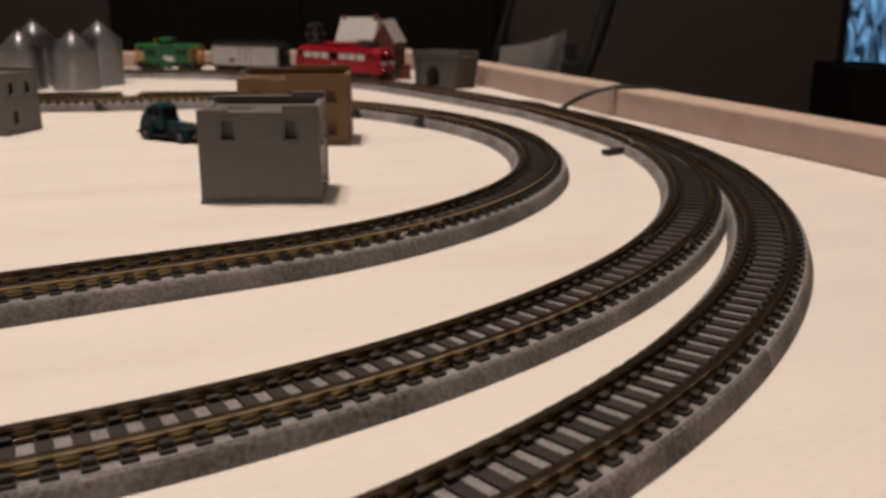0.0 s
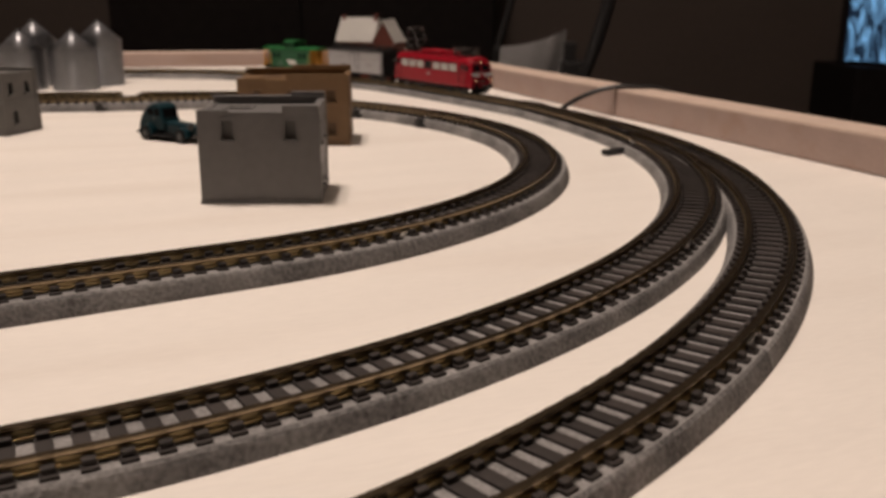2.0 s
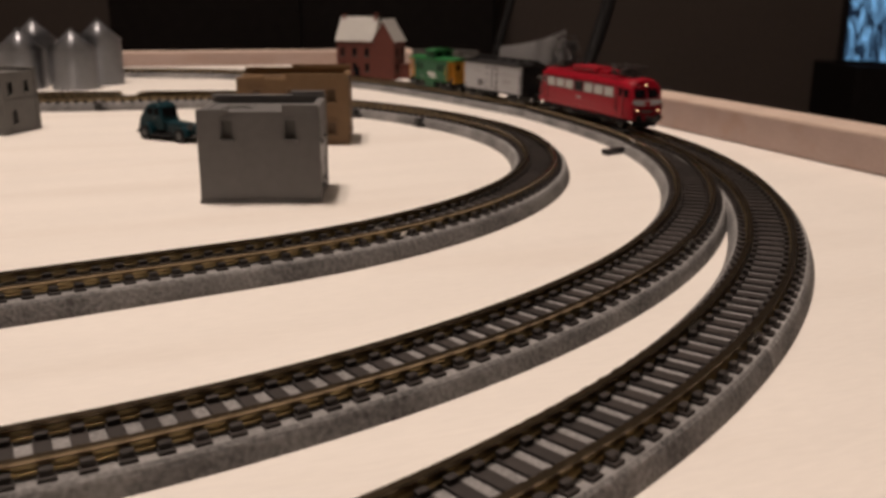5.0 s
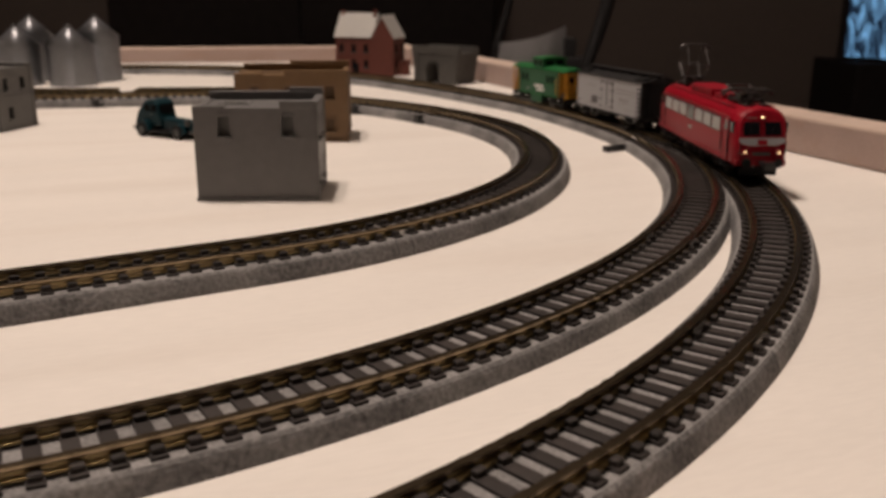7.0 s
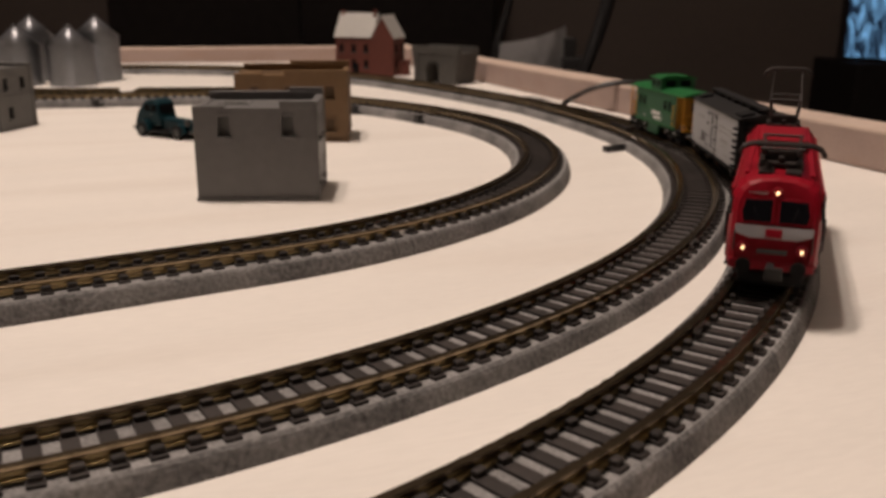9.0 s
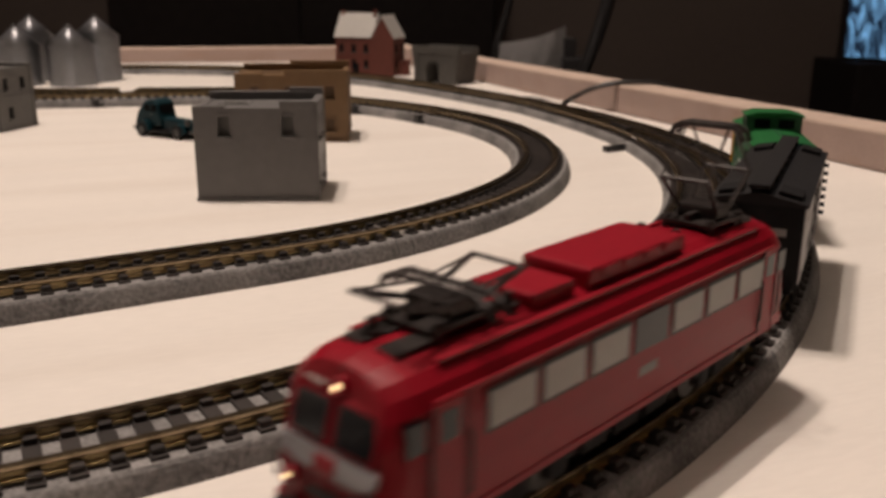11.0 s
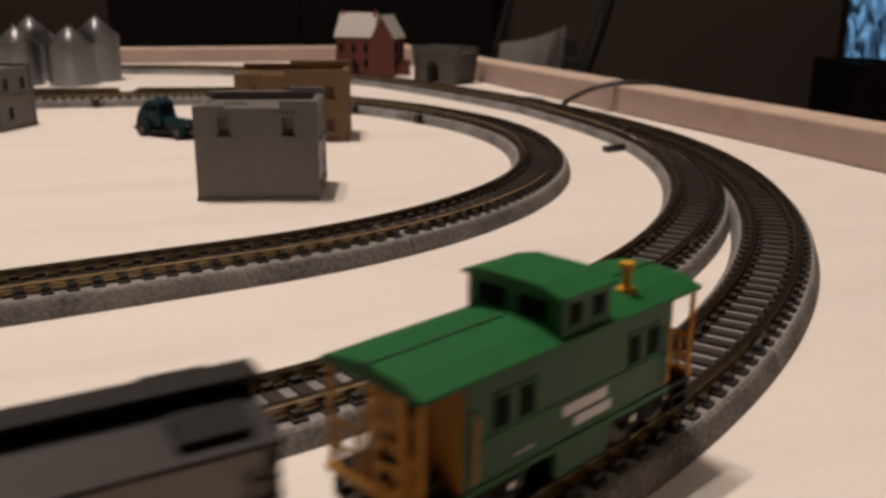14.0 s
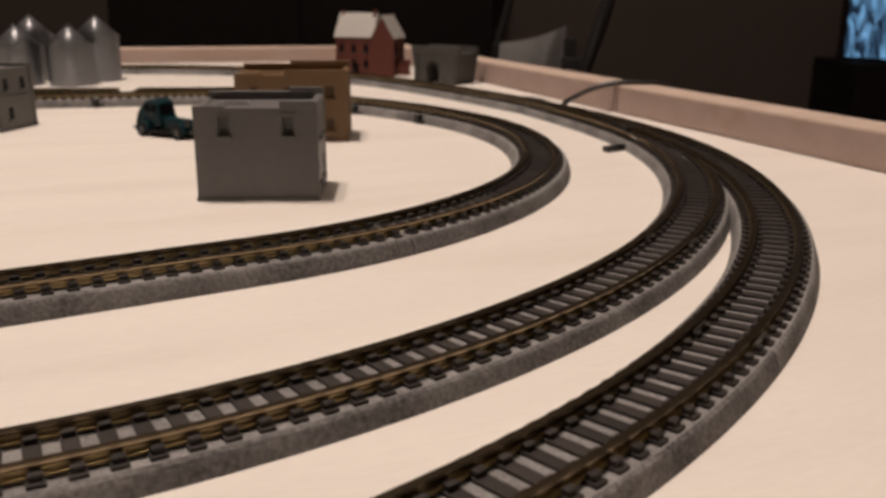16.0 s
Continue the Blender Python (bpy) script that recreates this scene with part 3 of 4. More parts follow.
    # ends
    for way in (-1, 1):
        for sy in (-1, 1):
            pane = [(sy * 0.55, 11.1), (sy * 4.6, 11.1), (sy * 4.9, 12.4), (sy * 4.5, 14.3), (sy * 0.55, 14.4)]
            frm = [(sy * 0.25, 10.8), (sy * 4.9, 10.8), (sy * 5.2, 12.4), (sy * 4.8, 14.6), (sy * 0.25, 14.7)]
            f = face_plate(t, "windscreen_frame", "red_roof", frm, way, 0.05)
            face_plate(f, "windscreen", "glass", pane, way, 0.14, "black glass windscreen")
            part("wiper", mcyl(B(), (way * 36.0, sy * 2.4, 11.2), (way * 35.4, sy * 3.2, 13.2), 0.12, seg=5), "panto", t)
            lampc = part("headlamp", mcyl(B(), (way * 36.0, sy * 4.3, 7.0), (way * 37.0, sy * 4.3, 7.0), 0.95, 0.85, seg=14), "red_roof", t)
            part("lens", mcyl(B(), (way * 36.8, sy * 4.3, 7.0), (way * 37.12, sy * 4.3, 7.0), 0.23, seg=12), "lit" if way > 0 else "glass", lampc, "glowing warm headlamp lens" if way > 0 else "")
            bm = mcyl(B(), (way * 36.2, sy * 4.0, 4.4), (way * 37.6, sy * 4.0, 4.4), 0.5, seg=8)
            mcyl(bm, (way * 37.6, sy * 4.0, 4.4), (way * 38.0, sy * 4.0, 4.4), 1.15, seg=14)
            part("buffer", bm, "matt_black", t, "round black buffer")
            part("end_handrail", mtube(B(), [(way * 36.4, sy * 5.6, 6.6), (way * 37.0, sy * 5.7, 6.6), (way * 37.0, sy * 5.7, 9.6), (way * 36.2, sy * 5.6, 9.6)], 0.13), "panto", t)
        face_plate(t, "bib_band", "bib", [(-5.7, 10.45), (5.7, 10.45), (5.7, 9.3), (3.6, 8.6), (-3.6, 8.6), (-5.7, 9.3)], way, 0.10, "white warning band under the windows")
        face_plate(t, "emblem", "red", [(-1.2, 10.1), (1.2, 10.1), (1.2, 8.8), (-1.2, 8.8)], way, 0.20, "plain red emblem on the white band")
        face_plate(t, "number_bar", "print", [(-2.2, 6.9), (2.2, 6.9), (2.2, 6.2), (-2.2, 6.2)], way, 0.08)
        top = part("top_headlamp", mcyl(B(), (way * 33.2, 0, 15.5), (way * 35.0, 0, 15.5), 0.9, 0.8, seg=14), "red_roof", t)
        part("lens", mcyl(B(), (way * 34.8, 0, 15.5), (way * 35.2, 0, 15.5), 0.24, seg=12), "lit" if way > 0 else "glass", top, "glowing warm headlamp lens" if way > 0 else "")
        # silver rail shaped to give the white highlight streak over one windscreen
        part("brow_rail", mtube(B(), [(way * 33.9, -5.2, 15.5), (way * 34.6, -4.8, 15.3), (way * 34.9, -1.4, 15.3)], 0.14), "silver", t)
        part("buffer_beam", mbox(B(), way * 36.0, 0, 4.3, 1.6, 12.6, 1.5, 0.3), "red_roof", t)
        part("snow_plough", mbox(B(), way * 35.0, 0, 1.9, 1.2, 9.4, 2.0, 0.3), "matt_black", t, "black plough under the buffer beam")
        coupler(t, way * 36.4, way)
    bogie(t, 20.5, 13.5, True)
    bogie(t, -20.5, 13.5, True)
    return t


def ladder(parent, mat, x, y, z0, z1, rungs, along, wide, proud=0.5):
    """Upright ladder: along x or y the stiles stand apart by wide."""
    bm = B()
    for s in (-1, 1):
        dx, dy = (s * wide / 2, 0) if along == "x" else (0, s * wide / 2)
        mcyl(bm, (x + dx, y + dy, z0), (x + dx, y + dy, z1), 0.42, seg=6)
    for i in range(rungs):
        z = z0 + (z1 - z0) * (i + 0.5) / rungs
        dx, dy = (wide / 2, 0) if along == "x" else (0, wide / 2)
        mcyl(bm, (x - dx, y - dy, z), (x + dx, y + dy, z), 0.36, seg=6)
    return part("ladder", bm, mat, parent)


def refrigerator_wagon():
    t = thing("refrigerator_wagon", pose(0, 0, RAIL_TOP), "pale grey model refrigerator wagon with black roof and ends", "wagon")
    L, W, z0, z1 = 26.6, 6.9, 4.0, 16.9
    part("box_body", mbox(B(), 0, 0, (z0 + z1) / 2, 2 * L, 2 * W - 0.3, z1 - z0, 0.15), "matt_black", t, "black wagon body and ends")
    for side in (-1, 1):
        part("side_panel", mbox(B(), 0, side * (W - 0.1), (z0 + z1) / 2 + 0.1, 2 * L - 1.2, 0.3, z1 - z0 - 0.5, 0.05), "reefer", t, "pale grey side panel")
        door = part("door", mbox(B(), 0.0, side * (W + 0.12), 10.3, 8.4, 0.25, 11.6, 0.05), "reefer", t, "pale grey hinged door")
        strip("door_seam", door, "faint_print", -4.25, 10.3, 0.18, 11.4, side, W + 0.1, 0.34)
        strip("door_seam", door, "faint_print", 4.25, 10.3, 0.18, 11.4, side, W + 0.1, 0.34)
        strip("door_seam", door, "faint_print", 0.0, 10.3, 0.14, 11.4, side, W + 0.14, 0.3)
        for hz in (6.0, 8.6, 12.2, 14.8):
            for hx in (-4.4, 4.4):
                strip("hinge", door, "print", hx, hz, 1.7, 0.55, side, W + 0.3, 0.35, "dark door hinge")
        strip("latch_bar", door, "print", 0.5, 10.3, 0.35, 9.4, side, W + 0.35, 0.3)
        strip("top_rail", t, "print", 0.0, 15.4, 9.0, 0.3, side, W + 0.25, 0.3)
        # print as plain bars
        strip("print_block", t, "print", side * 10.4, 7.6, 5.0, 2.8, side, W + 0.07, 0.12, "dark printed block")
        for i, (px, pz, pw, ph) in enumerate(((-14.5, 13.2, 15.0, 0.5), (-14.5, 11.9, 14.0, 0.45), (-13.5, 9.6, 7.5, 1.1), (-13.5, 8.2, 6.0, 0.4), (14.2, 13.0, 7.0, 0.5), (14.2, 6.0, 5.0, 0.35), (-16.5, 6.3, 5.5, 0.35))):
            strip("print_bar", t, "faint_print", side * px, pz, pw, ph, side, W + 0.06, 0.10)
        strip("print_mark", t, "print", side * 23.5, 6.0, 2.0, 0.5, side, W + 0.06, 0.12)
        # grab irons at both ends of the side
        for gx in ((-L + 1.0,) if side > 0 else (L - 1.0,)):
            for i in range(7):
                z = 5.2 + i * 1.6
                part("grab_iron", mtube(B(), [(gx - 1.1, side * W, z), (gx - 1.1, side * (W + 0.75), z), (gx + 1.1, side * (W + 0.75), z), (gx + 1.1, side * W, z)], 0.24, 5), "matt_black", t)
        strip("side_sill", t, "matt_black", 0, 3.9, 2 * L - 1, 0.7, side, W - 0.15, 0.5)
        for sx in (-L + 2, L - 2):
            part("step", mtube(B(), [(sx - 1.2, side * 6.4, 3.8), (sx - 1.2, side * 6.4, 1.8), (sx + 1.2, side * 6.4, 1.8), (sx + 1.2, side * 6.4, 3.8)], 0.25, 5), "matt_black", t)
    roof = part("roof", prism(B(), [(-7.3 * K, 16.8 * K), (7.3 * K, 16.8 * K), (7.3 * K, 17.2 * K), (0, 18.7 * K), (-7.3 * K, 17.2 * K)], "x", -27.2 * K, 27.2 * K), "roof_black", t, "low pitched black roof")
    part("running_board", mbox(B(), 0, 0, 19.7, 55.6, 3.2, 0.6, 0.1), "roof_black", roof, "black roof walkway")
    for i in range(7):
        part("board_bracket", mbox(B(), -24 + i * 8, 0, 19.0, 0.8, 3.3, 0.9), "matt_black", roof)
    for hx in (-22.6, 22.6):
        for hy in (-4.4, 4.4):
            part("ice_hatch", mbox(B(), hx, hy, 18.1, 5.6, 3.6, 0.9, 0.2, rot=Matrix.Rotation(-math.copysign(0.2, hy), 3, "X")), "matt_black", roof, "black ice hatch cover")
    for way in (-1, 1):
        ladder(t, "matt_black", way * (L + 0.3), way * -4.6, 4.5, 16.4, 7, "y", 2.6)
        coupler(t, way * L, way)
        part("end_sill", mbox(B(), way * (L - 0.2), 0, 4.2, 1.0, 12.6, 1.0, 0.2), "matt_black", t)
    strip("end_print", t, "faint_print", L + 0.2, 12.6, 0.1, 1.2, 1, 3.0, 3.0)
    wheel = mcyl(B(), (L + 0.4, -3.2, 14.6), (L + 0.8, -3.2, 14.6), 1.5, seg=14)
    part("brake_wheel", wheel, "matt_black", t)
    bm = mbox(B(), 0, 0, 3.4, 50, 3.4, 1.2, 0.2)
    mbox(bm, 0, 0, 3.4, 4, 11, 1.0, 0.2)
    mcyl(bm, (-7, -3.4, 2.6), (-1, -3.4, 2.6), 1.5)
    mbox(bm, 5, 3.6, 2.5, 4.4, 2.2, 2.0, 0.3)
    part("underframe", bm, "matt_black", t)
    part("brake_cylinder", mcyl(B(), (3.0, 5.0, 2.7), (6.6, 5.0, 2.7), 1.0, seg=10), "chrome", t, "pale metal cylinder")
    bogie(t, 18.5, 8.6)
    bogie(t, -18.5, 8.6)
    return t


def railing(parent, x, way):
    for y in (-5.0, -2.6, 5.0):
        part("railing_post", mcyl(B(), (x, y, 4.5), (x, y, 9.2), 0.3, seg=6), "orange", parent, "orange railing post")
    for z in (6.8, 9.2):
        for y0, y1 in ((-6.2, -2.6), (2.6, 6.2)):
            part("railing_bar", mcyl(B(), (x, y0, z), (x, y1, z), 0.28, seg=6), "orange", parent, "orange railing bar")
    part("brake_stand", mcyl(B(), (x, -1.4, 4.5), (x, -1.4, 11.8), 0.3, seg=6), "orange", parent)


def green_caboose():
    t = thing("caboose", pose(0, 0, RAIL_TOP), "green model caboose with cupola and orange end platforms", "caboose")
    W, z0, z1 = 6.7, 4.4, 14.6
    part("car_body", mbox(B(), 0, 0, (z0 + z1) / 2, 35.0, 2 * W, z1 - z0, 0.2), "green_side", t, "green wagon body")
    roof_p = [(-7.0 * K, 14.5 * K), (7.0 * K, 14.5 * K), (7.0 * K, 14.9 * K), (4.2 * K, 15.7 * K), (0, 16.1 * K), (-4.2 * K, 15.7 * K), (-7.0 * K, 14.9 * K)]
    roof = part("roof", prism(B(), roof_p, "x", -23.2 * K, 23.2 * K), "green", t, "green curved roof over the platforms")
    part("roof_seam", mbox(B(), 14.0, 0, 16.1, 18.4, 0.35, 0.3), "green_side", roof)
    part("roof_seam", mbox(B(), -16.0, 0, 16.1, 14.4, 0.35, 0.3), "green_side", roof)
    # cupola
    cx, cl = -0.9, 4.2
    cup = part("cupola", mbox(B(), cx, 0, 16.6, 2 * cl, 12.9, 4.6, 0.2), "green_side", t, "green cupola")
    cr = [(-6.9 * K, 18.7 * K), (6.9 * K, 18.7 * K), (6.9 * K, 19.0 * K), (3.8 * K, 19.7 * K), (-3.8 * K, 19.7 * K), (-6.9 * K, 19.0 * K)]
    part("cupola_roof", prism(B(), cr, "x", (cx - cl - 0.5) * K, (cx + cl + 0.5) * K), "green", cup, "green cupola roof")
    for way in (-1, 1):
        for wy in (-2.8, 2.8):
            w = part("cupola_window", mbox(B(), cx + way * (cl + 0.05), wy, 17.2, 0.3, 3.6, 1.9), "window_dark", cup, "dark window")
            part("window_frame", mbox(B(), cx + way * (cl + 0.1), wy, 15.9, 0.4, 4.6, 0.3), "green", w)
    for side in (-1, 1):
        for wx in (-2.0, 2.0):
            w = strip("cupola_window", cup, "window_dark", cx + wx, 17.1, 2.1, 1.9, side, 6.44, 0.2, "dark window")
            strip("window_frame", w, "green", cx + wx, 15.75, 3.0, 0.3, side, 6.5, 0.2)
        for wx in (-13.6, -9.8, 8.6, 12.4):
            w = strip("side_window", t, "window_dark", wx, 11.0, 2.2, 2.9, side, W + 0.02, 0.16, "dark window")
            strip("window_frame", w, "green", wx, 12.6, 2.5, 0.3, side, W + 0.1, 0.2)
            strip("window_sill", w, "green", wx, 9.4, 2.5, 0.3, side, W + 0.1, 0.2)
        strip("print_bar", t, "white", -1.0 * side, 7.9, 7.6, 1.1, side, W + 0.06, 0.1, "white print bar")
        strip("print_bar", t, "white", -2.4 * side, 6.4, 6.4, 1.0, side, W + 0.06, 0.1, "white print bar")
        strip("print_bar", t, "bib", 9.0 * side, 6.2, 3.0, 0.35, side, W + 0.06, 0.1, "white print bar")
        strip("belt_rail", t, "green", 0, 8.9, 34.4, 0.25, side, W + 0.02, 0.2)
        strip("lower_sill", t, "green", 0, 4.6, 35, 0.6, side, W + 0.05, 0.3)
        part("tool_box", mbox(B(), -1.0, side * 6.1, 2.8, 9.0, 1.2, 3.2, 0.2), "green_side", t)
        for gx in (-16.4, 16.4):
            part("grab_rail", mtube(B(), [(gx, side * W, 5.4), (gx, side * (W + 0.5), 5.8), (gx, side * (W + 0.5), 11.4), (gx, side * W, 11.8)], 0.2), "orange", t)
        for px in (-20.4, 20.4):
            bm = B()
            for i, z in enumerate((1.5, 3.0)):
                mbox(bm, px, side * 6.0, z, 3.4, 1.5, 0.4)
            mbox(bm, px - 1.7, side * 6.0, 2.7, 0.3, 1.4, 2.9)
            mbox(bm, px + 1.7, side * 6.0, 2.7, 0.3, 1.4, 2.9)
            part("platform_steps", bm, "matt_black", t)
    for way in (-1, 1):
        part("platform", mbox(B(), way * 20.2, 0, 4.3, 5.6, 13.2, 0.6, 0.1), "matt_black", t, "black end platform")
        end = part("end_wall", mbox(B(), way * 17.55, 0, 9.5, 0.4, 13.0, 9.6), "orange_dark", t, "brown-orange end wall")
        part("end_door", mbox(B(), way * 17.8, 0, 9.0, 0.3, 4.0, 8.4, 0.1), "orange_dark", end)
        part("door_window", mbox(B(), way * 17.95, 0, 11.2, 0.3, 2.2, 2.4), "window_dark", end)
        railing(t, way * 22.6, way)
        ladder(t, "orange", way * 22.9, way * 2.4, 4.6, 14.6, 5, "y", 3.6, 0.5)
        part("platform_edge", mbox(B(), way * 23.0, 0, 4.7, 0.6, 13.0, 0.9, 0.1), "orange", t, "orange platform edge")
        for y in (-6.3, 6.3):
            part("roof_post", mcyl(B(), (way * 22.6, y, 4.4), (way * 22.6, y, 14.6), 0.35, seg=6), "orange", t, "orange roof post")
        coupler(t, way * 22.6 + (1.8 if way > 0 else 0), way)
    bm = mcyl(B(), (-12.2, 3.6, 15.0), (-12.2, 3.6, 18.2), 0.5, seg=10)
    mcyl(bm, (-12.2, 3.6, 18.2), (-12.2, 3.6, 18.8), 0.85, seg=10)
    mcyl(bm, (-12.2, 3.6, 15.6), (-12.2, 3.6, 16.1), 1.1, seg=10)
    part("chimney", bm, "orange", t, "orange stove chimney")
    bm = mbox(B(), 0, 0, 3.6, 36, 9.6, 1.2, 0.2)
    mbox(bm, 4, 0, 2.8, 8, 6, 1.6, 0.3)
    part("underframe", bm, "matt_black", t)
    bogie(t, 14.0, 7.6)
    bogie(t, -14.0, 7.6)
    return t


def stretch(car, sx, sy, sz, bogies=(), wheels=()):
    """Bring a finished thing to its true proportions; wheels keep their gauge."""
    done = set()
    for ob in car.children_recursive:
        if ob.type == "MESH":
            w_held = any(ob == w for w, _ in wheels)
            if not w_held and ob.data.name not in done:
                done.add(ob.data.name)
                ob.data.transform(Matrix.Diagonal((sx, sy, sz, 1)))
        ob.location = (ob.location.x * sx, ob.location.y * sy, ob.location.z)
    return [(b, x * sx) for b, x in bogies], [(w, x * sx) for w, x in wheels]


loco = locomotive()
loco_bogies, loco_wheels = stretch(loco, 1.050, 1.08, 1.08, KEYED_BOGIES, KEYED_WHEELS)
KEYED_BOGIES.clear(), KEYED_WHEELS.clear()
reefer = refrigerator_wagon()
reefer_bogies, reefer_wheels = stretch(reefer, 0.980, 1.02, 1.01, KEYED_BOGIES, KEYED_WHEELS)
KEYED_BOGIES.clear(), KEYED_WHEELS.clear()
caboose = green_caboose()
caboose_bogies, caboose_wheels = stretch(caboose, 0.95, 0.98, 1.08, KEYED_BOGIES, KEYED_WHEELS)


# ---- model buildings ----
def wall_panel(bm, w, h, t, openings, m):
    """Upright wall from x = 0 to w with openings (x0, x1, z0, z1); thickness along +y. Millimetres."""
    xs = sorted({0.0, w, *[a for o in openings for a in o[:2]]})
    for x0, x1 in zip(xs[:-1], xs[1:]):
        holes = sorted((o[2], o[3]) for o in openings if o[0] <= x0 and o[1] >= x1)
        z = 0.0
        for a, b in holes + [(h, h)]:
            if a > z:
                b2 = B()
                mbox(b2, (x0 + x1) / 2, t / 2, (z + a) / 2, x1 - x0, t, a - z)
                join(bm, b2, m)
            z = b
    bmesh.ops.remove_doubles(bm, verts=bm.verts, dist=1e-6)
    return bm


def kit_building(name, at, turn, w, d, h, mats, label, front, rear_extra=3.0, step=None, storey=None, side_windows=()):
    """Open-topped plastic kit shell: four walls, recessed roof, window parts. front: window boxes on the front."""
    main, dark = mats
    t = thing(name, pose(at[0], at[1], 0, 0, 0, turn), label, "model building")
    th = 1.7
    win = [(x, x + ww, z, z + hh) for x, z, ww, hh in front]
    part("front_wall", wall_panel(B(), w, h, th, win, Matrix.Translation((-w / 2 * K, -d / 2 * K, 0))), main, t)
    part("rear_wall", wall_panel(B(), w, h + rear_extra, th, [], Matrix.Translation((-w / 2 * K, (d / 2 - th) * K, 0))), main, t)
    sw = [(x, x + ww, z, z + hh) for x, z, ww, hh in side_windows]
    right = Matrix.Translation((w / 2 * K, (-d / 2 + th) * K, 0)) @ Matrix.Rotation(math.pi / 2, 4, "Z")
    left = Matrix.Translation(((-w / 2 + th) * K, (-d / 2 + th) * K, 0)) @ Matrix.Rotation(math.pi / 2, 4, "Z")
    part("side_wall", wall_panel(B(), d - 2 * th, h, th, sw, right), main, t)
    part("side_wall", wall_panel(B(), d - 2 * th, h, th, [], left), main, t)
    part("roof", mbox(B(), 0, 0, h - 0.9, w - 2 * th, d - 2 * th, 1.2), main, t, "flat roof just below the parapet")
    hatch = part("roof_hatch", mbox(B(), -w * 0.22, d * 0.05, h - 0.45, w * 0.26, d * 0.3, 0.9, 0.15), main, t, "low roof hatch with a dark plate for its shaded opening")
    # dark plate on the hatch draws the shade of a hole
    part("hatch_opening", mbox(B(), -w * 0.22, d * 0.05, h + 0.02, w * 0.18, d * 0.2, 0.2), dark, hatch)
    part("coping", mbox(B(), -w / 2 + w * 0.13, -d / 2 + th / 2, h + 0.3, w * 0.26, th + 0.6, 0.6, 0.15), main, t)
    if step:
        part("parapet_step", mbox(B(), w / 2 - step / 2, -d / 2 + th / 2, h + 0.9, step, th + 0.4, 1.8, 0.2), main, t)
        part("parapet_step", mbox(B(), w / 2 - step / 2, d / 2 - th / 2, h + rear_extra + 0.8, step, th + 0.4, 1.6, 0.2), main, t)
        part("side_coping", mbox(B(), w / 2 - th / 2, 0, h + 0.6, th + 0.5, d - 2 * th, 1.2, 0.2), main, t)
    part("rear_coping", mbox(B(), 0, d / 2 - th / 2, h + rear_extra + 0.2, w + 0.4, th + 1.4, 0.6, 0.15), main, t)
    part("plinth", mbox(B(), 0, -d / 2 - 0.15, 0.5, w + 0.5, 0.5, 1.0, 0.1), main, t)
    if storey:
        part("string_course", mbox(B(), 0, -d / 2 - 0.2, storey, w + 0.4, 0.6, 0.7, 0.15), main, t)
        part("string_course", mbox(B(), w / 2 + 0.2, 0, storey, 0.6, d, 0.7, 0.15), main, t)
    for x, z, ww, hh in front:
        cx = -w / 2 + x + ww / 2
        o = part("window", mbox(B(), cx, -d / 2 + 1.1, z + hh / 2, ww, 0.3, hh), dark, t, "recessed blank window")
        part("window_sill", mbox(B(), cx, -d / 2 - 0.1, z - 0.1, ww + 0.9, 2.6, 0.9, 0.2), main, o)
        part("lintel", mbox(B(), cx, -d / 2 - 0.15, z + hh + 0.35, ww + 0.8, 0.5, 0.7, 0.15), main, o)
    for x, z, ww, hh in side_windows:
        cy = -d / 2 + th + x + ww / 2
        o = part("window", mbox(B(), w / 2 - 1.1, cy, z + hh / 2, 0.3, ww, hh), dark, t, "recessed blank window")
        part("window_sill", mbox(B(), w / 2 + 0.3, cy, z - 0.35, 1.2, ww + 1.4, 0.7, 0.15), main, o)
    for sy in (-1, 1):
        part("corner_pilaster", mbox(B(), w / 2 + 0.05, sy * (d / 2 - 0.9), h / 2, 0.5, 1.8, h), main, t)
    return t


kit_building("grey_building", (-0.0500, 0.2450), 3.0, 32.0, 25.0, 24.6, ("grey_kit", "grey_kit_dark"),
             "grey unpainted plastic kit building with two upper windows", [(6.4, 17.0, 2.9, 5.4), (23.0, 17.0, 2.9, 5.4)], rear_extra=1.5, step=9.5,
             side_windows=[(4, 16, 3.0, 6.0), (14, 16, 3.0, 6.0), (4, 4, 3.0, 6.0), (14, 4, 3.0, 6.0)])
kit_building("brown_building", (-0.0570, 0.3430), 4.0, 41.0, 27.0, 24.6, ("brown_kit", "brown_dark"),
             "brown unpainted plastic kit building behind the grey one", [(33.0, 3.6, 3.0, 5.0), (33.0, 15.5, 3.0, 5.0), (18, 15.5, 3.0, 5.0), (5.5, 15.5, 3.0, 5.0)], rear_extra=1.8, step=23,
             side_windows=[(5, 4, 3.0, 5.5), (15, 4, 3.0, 5.5)])
kit_building("olive_building", (-0.1864, 0.3629), -12.0, 30.0, 22.0, 24.4, ("olive_kit", "window_dark"),
             "two-storey olive grey plastic kit building with small windows", [(4.0, 16.0, 2.6, 4.2), (13.0, 16.0, 2.6, 4.2), (22.0, 16.0, 2.6, 4.2), (8.0, 4.5, 2.6, 4.6)], rear_extra=0.5, storey=13.2,
             side_windows=[(2.6, 16.0, 2.6, 4.4), (12.6, 16.0, 2.6, 4.4), (4.0, 4.5, 2.6, 4.6)])


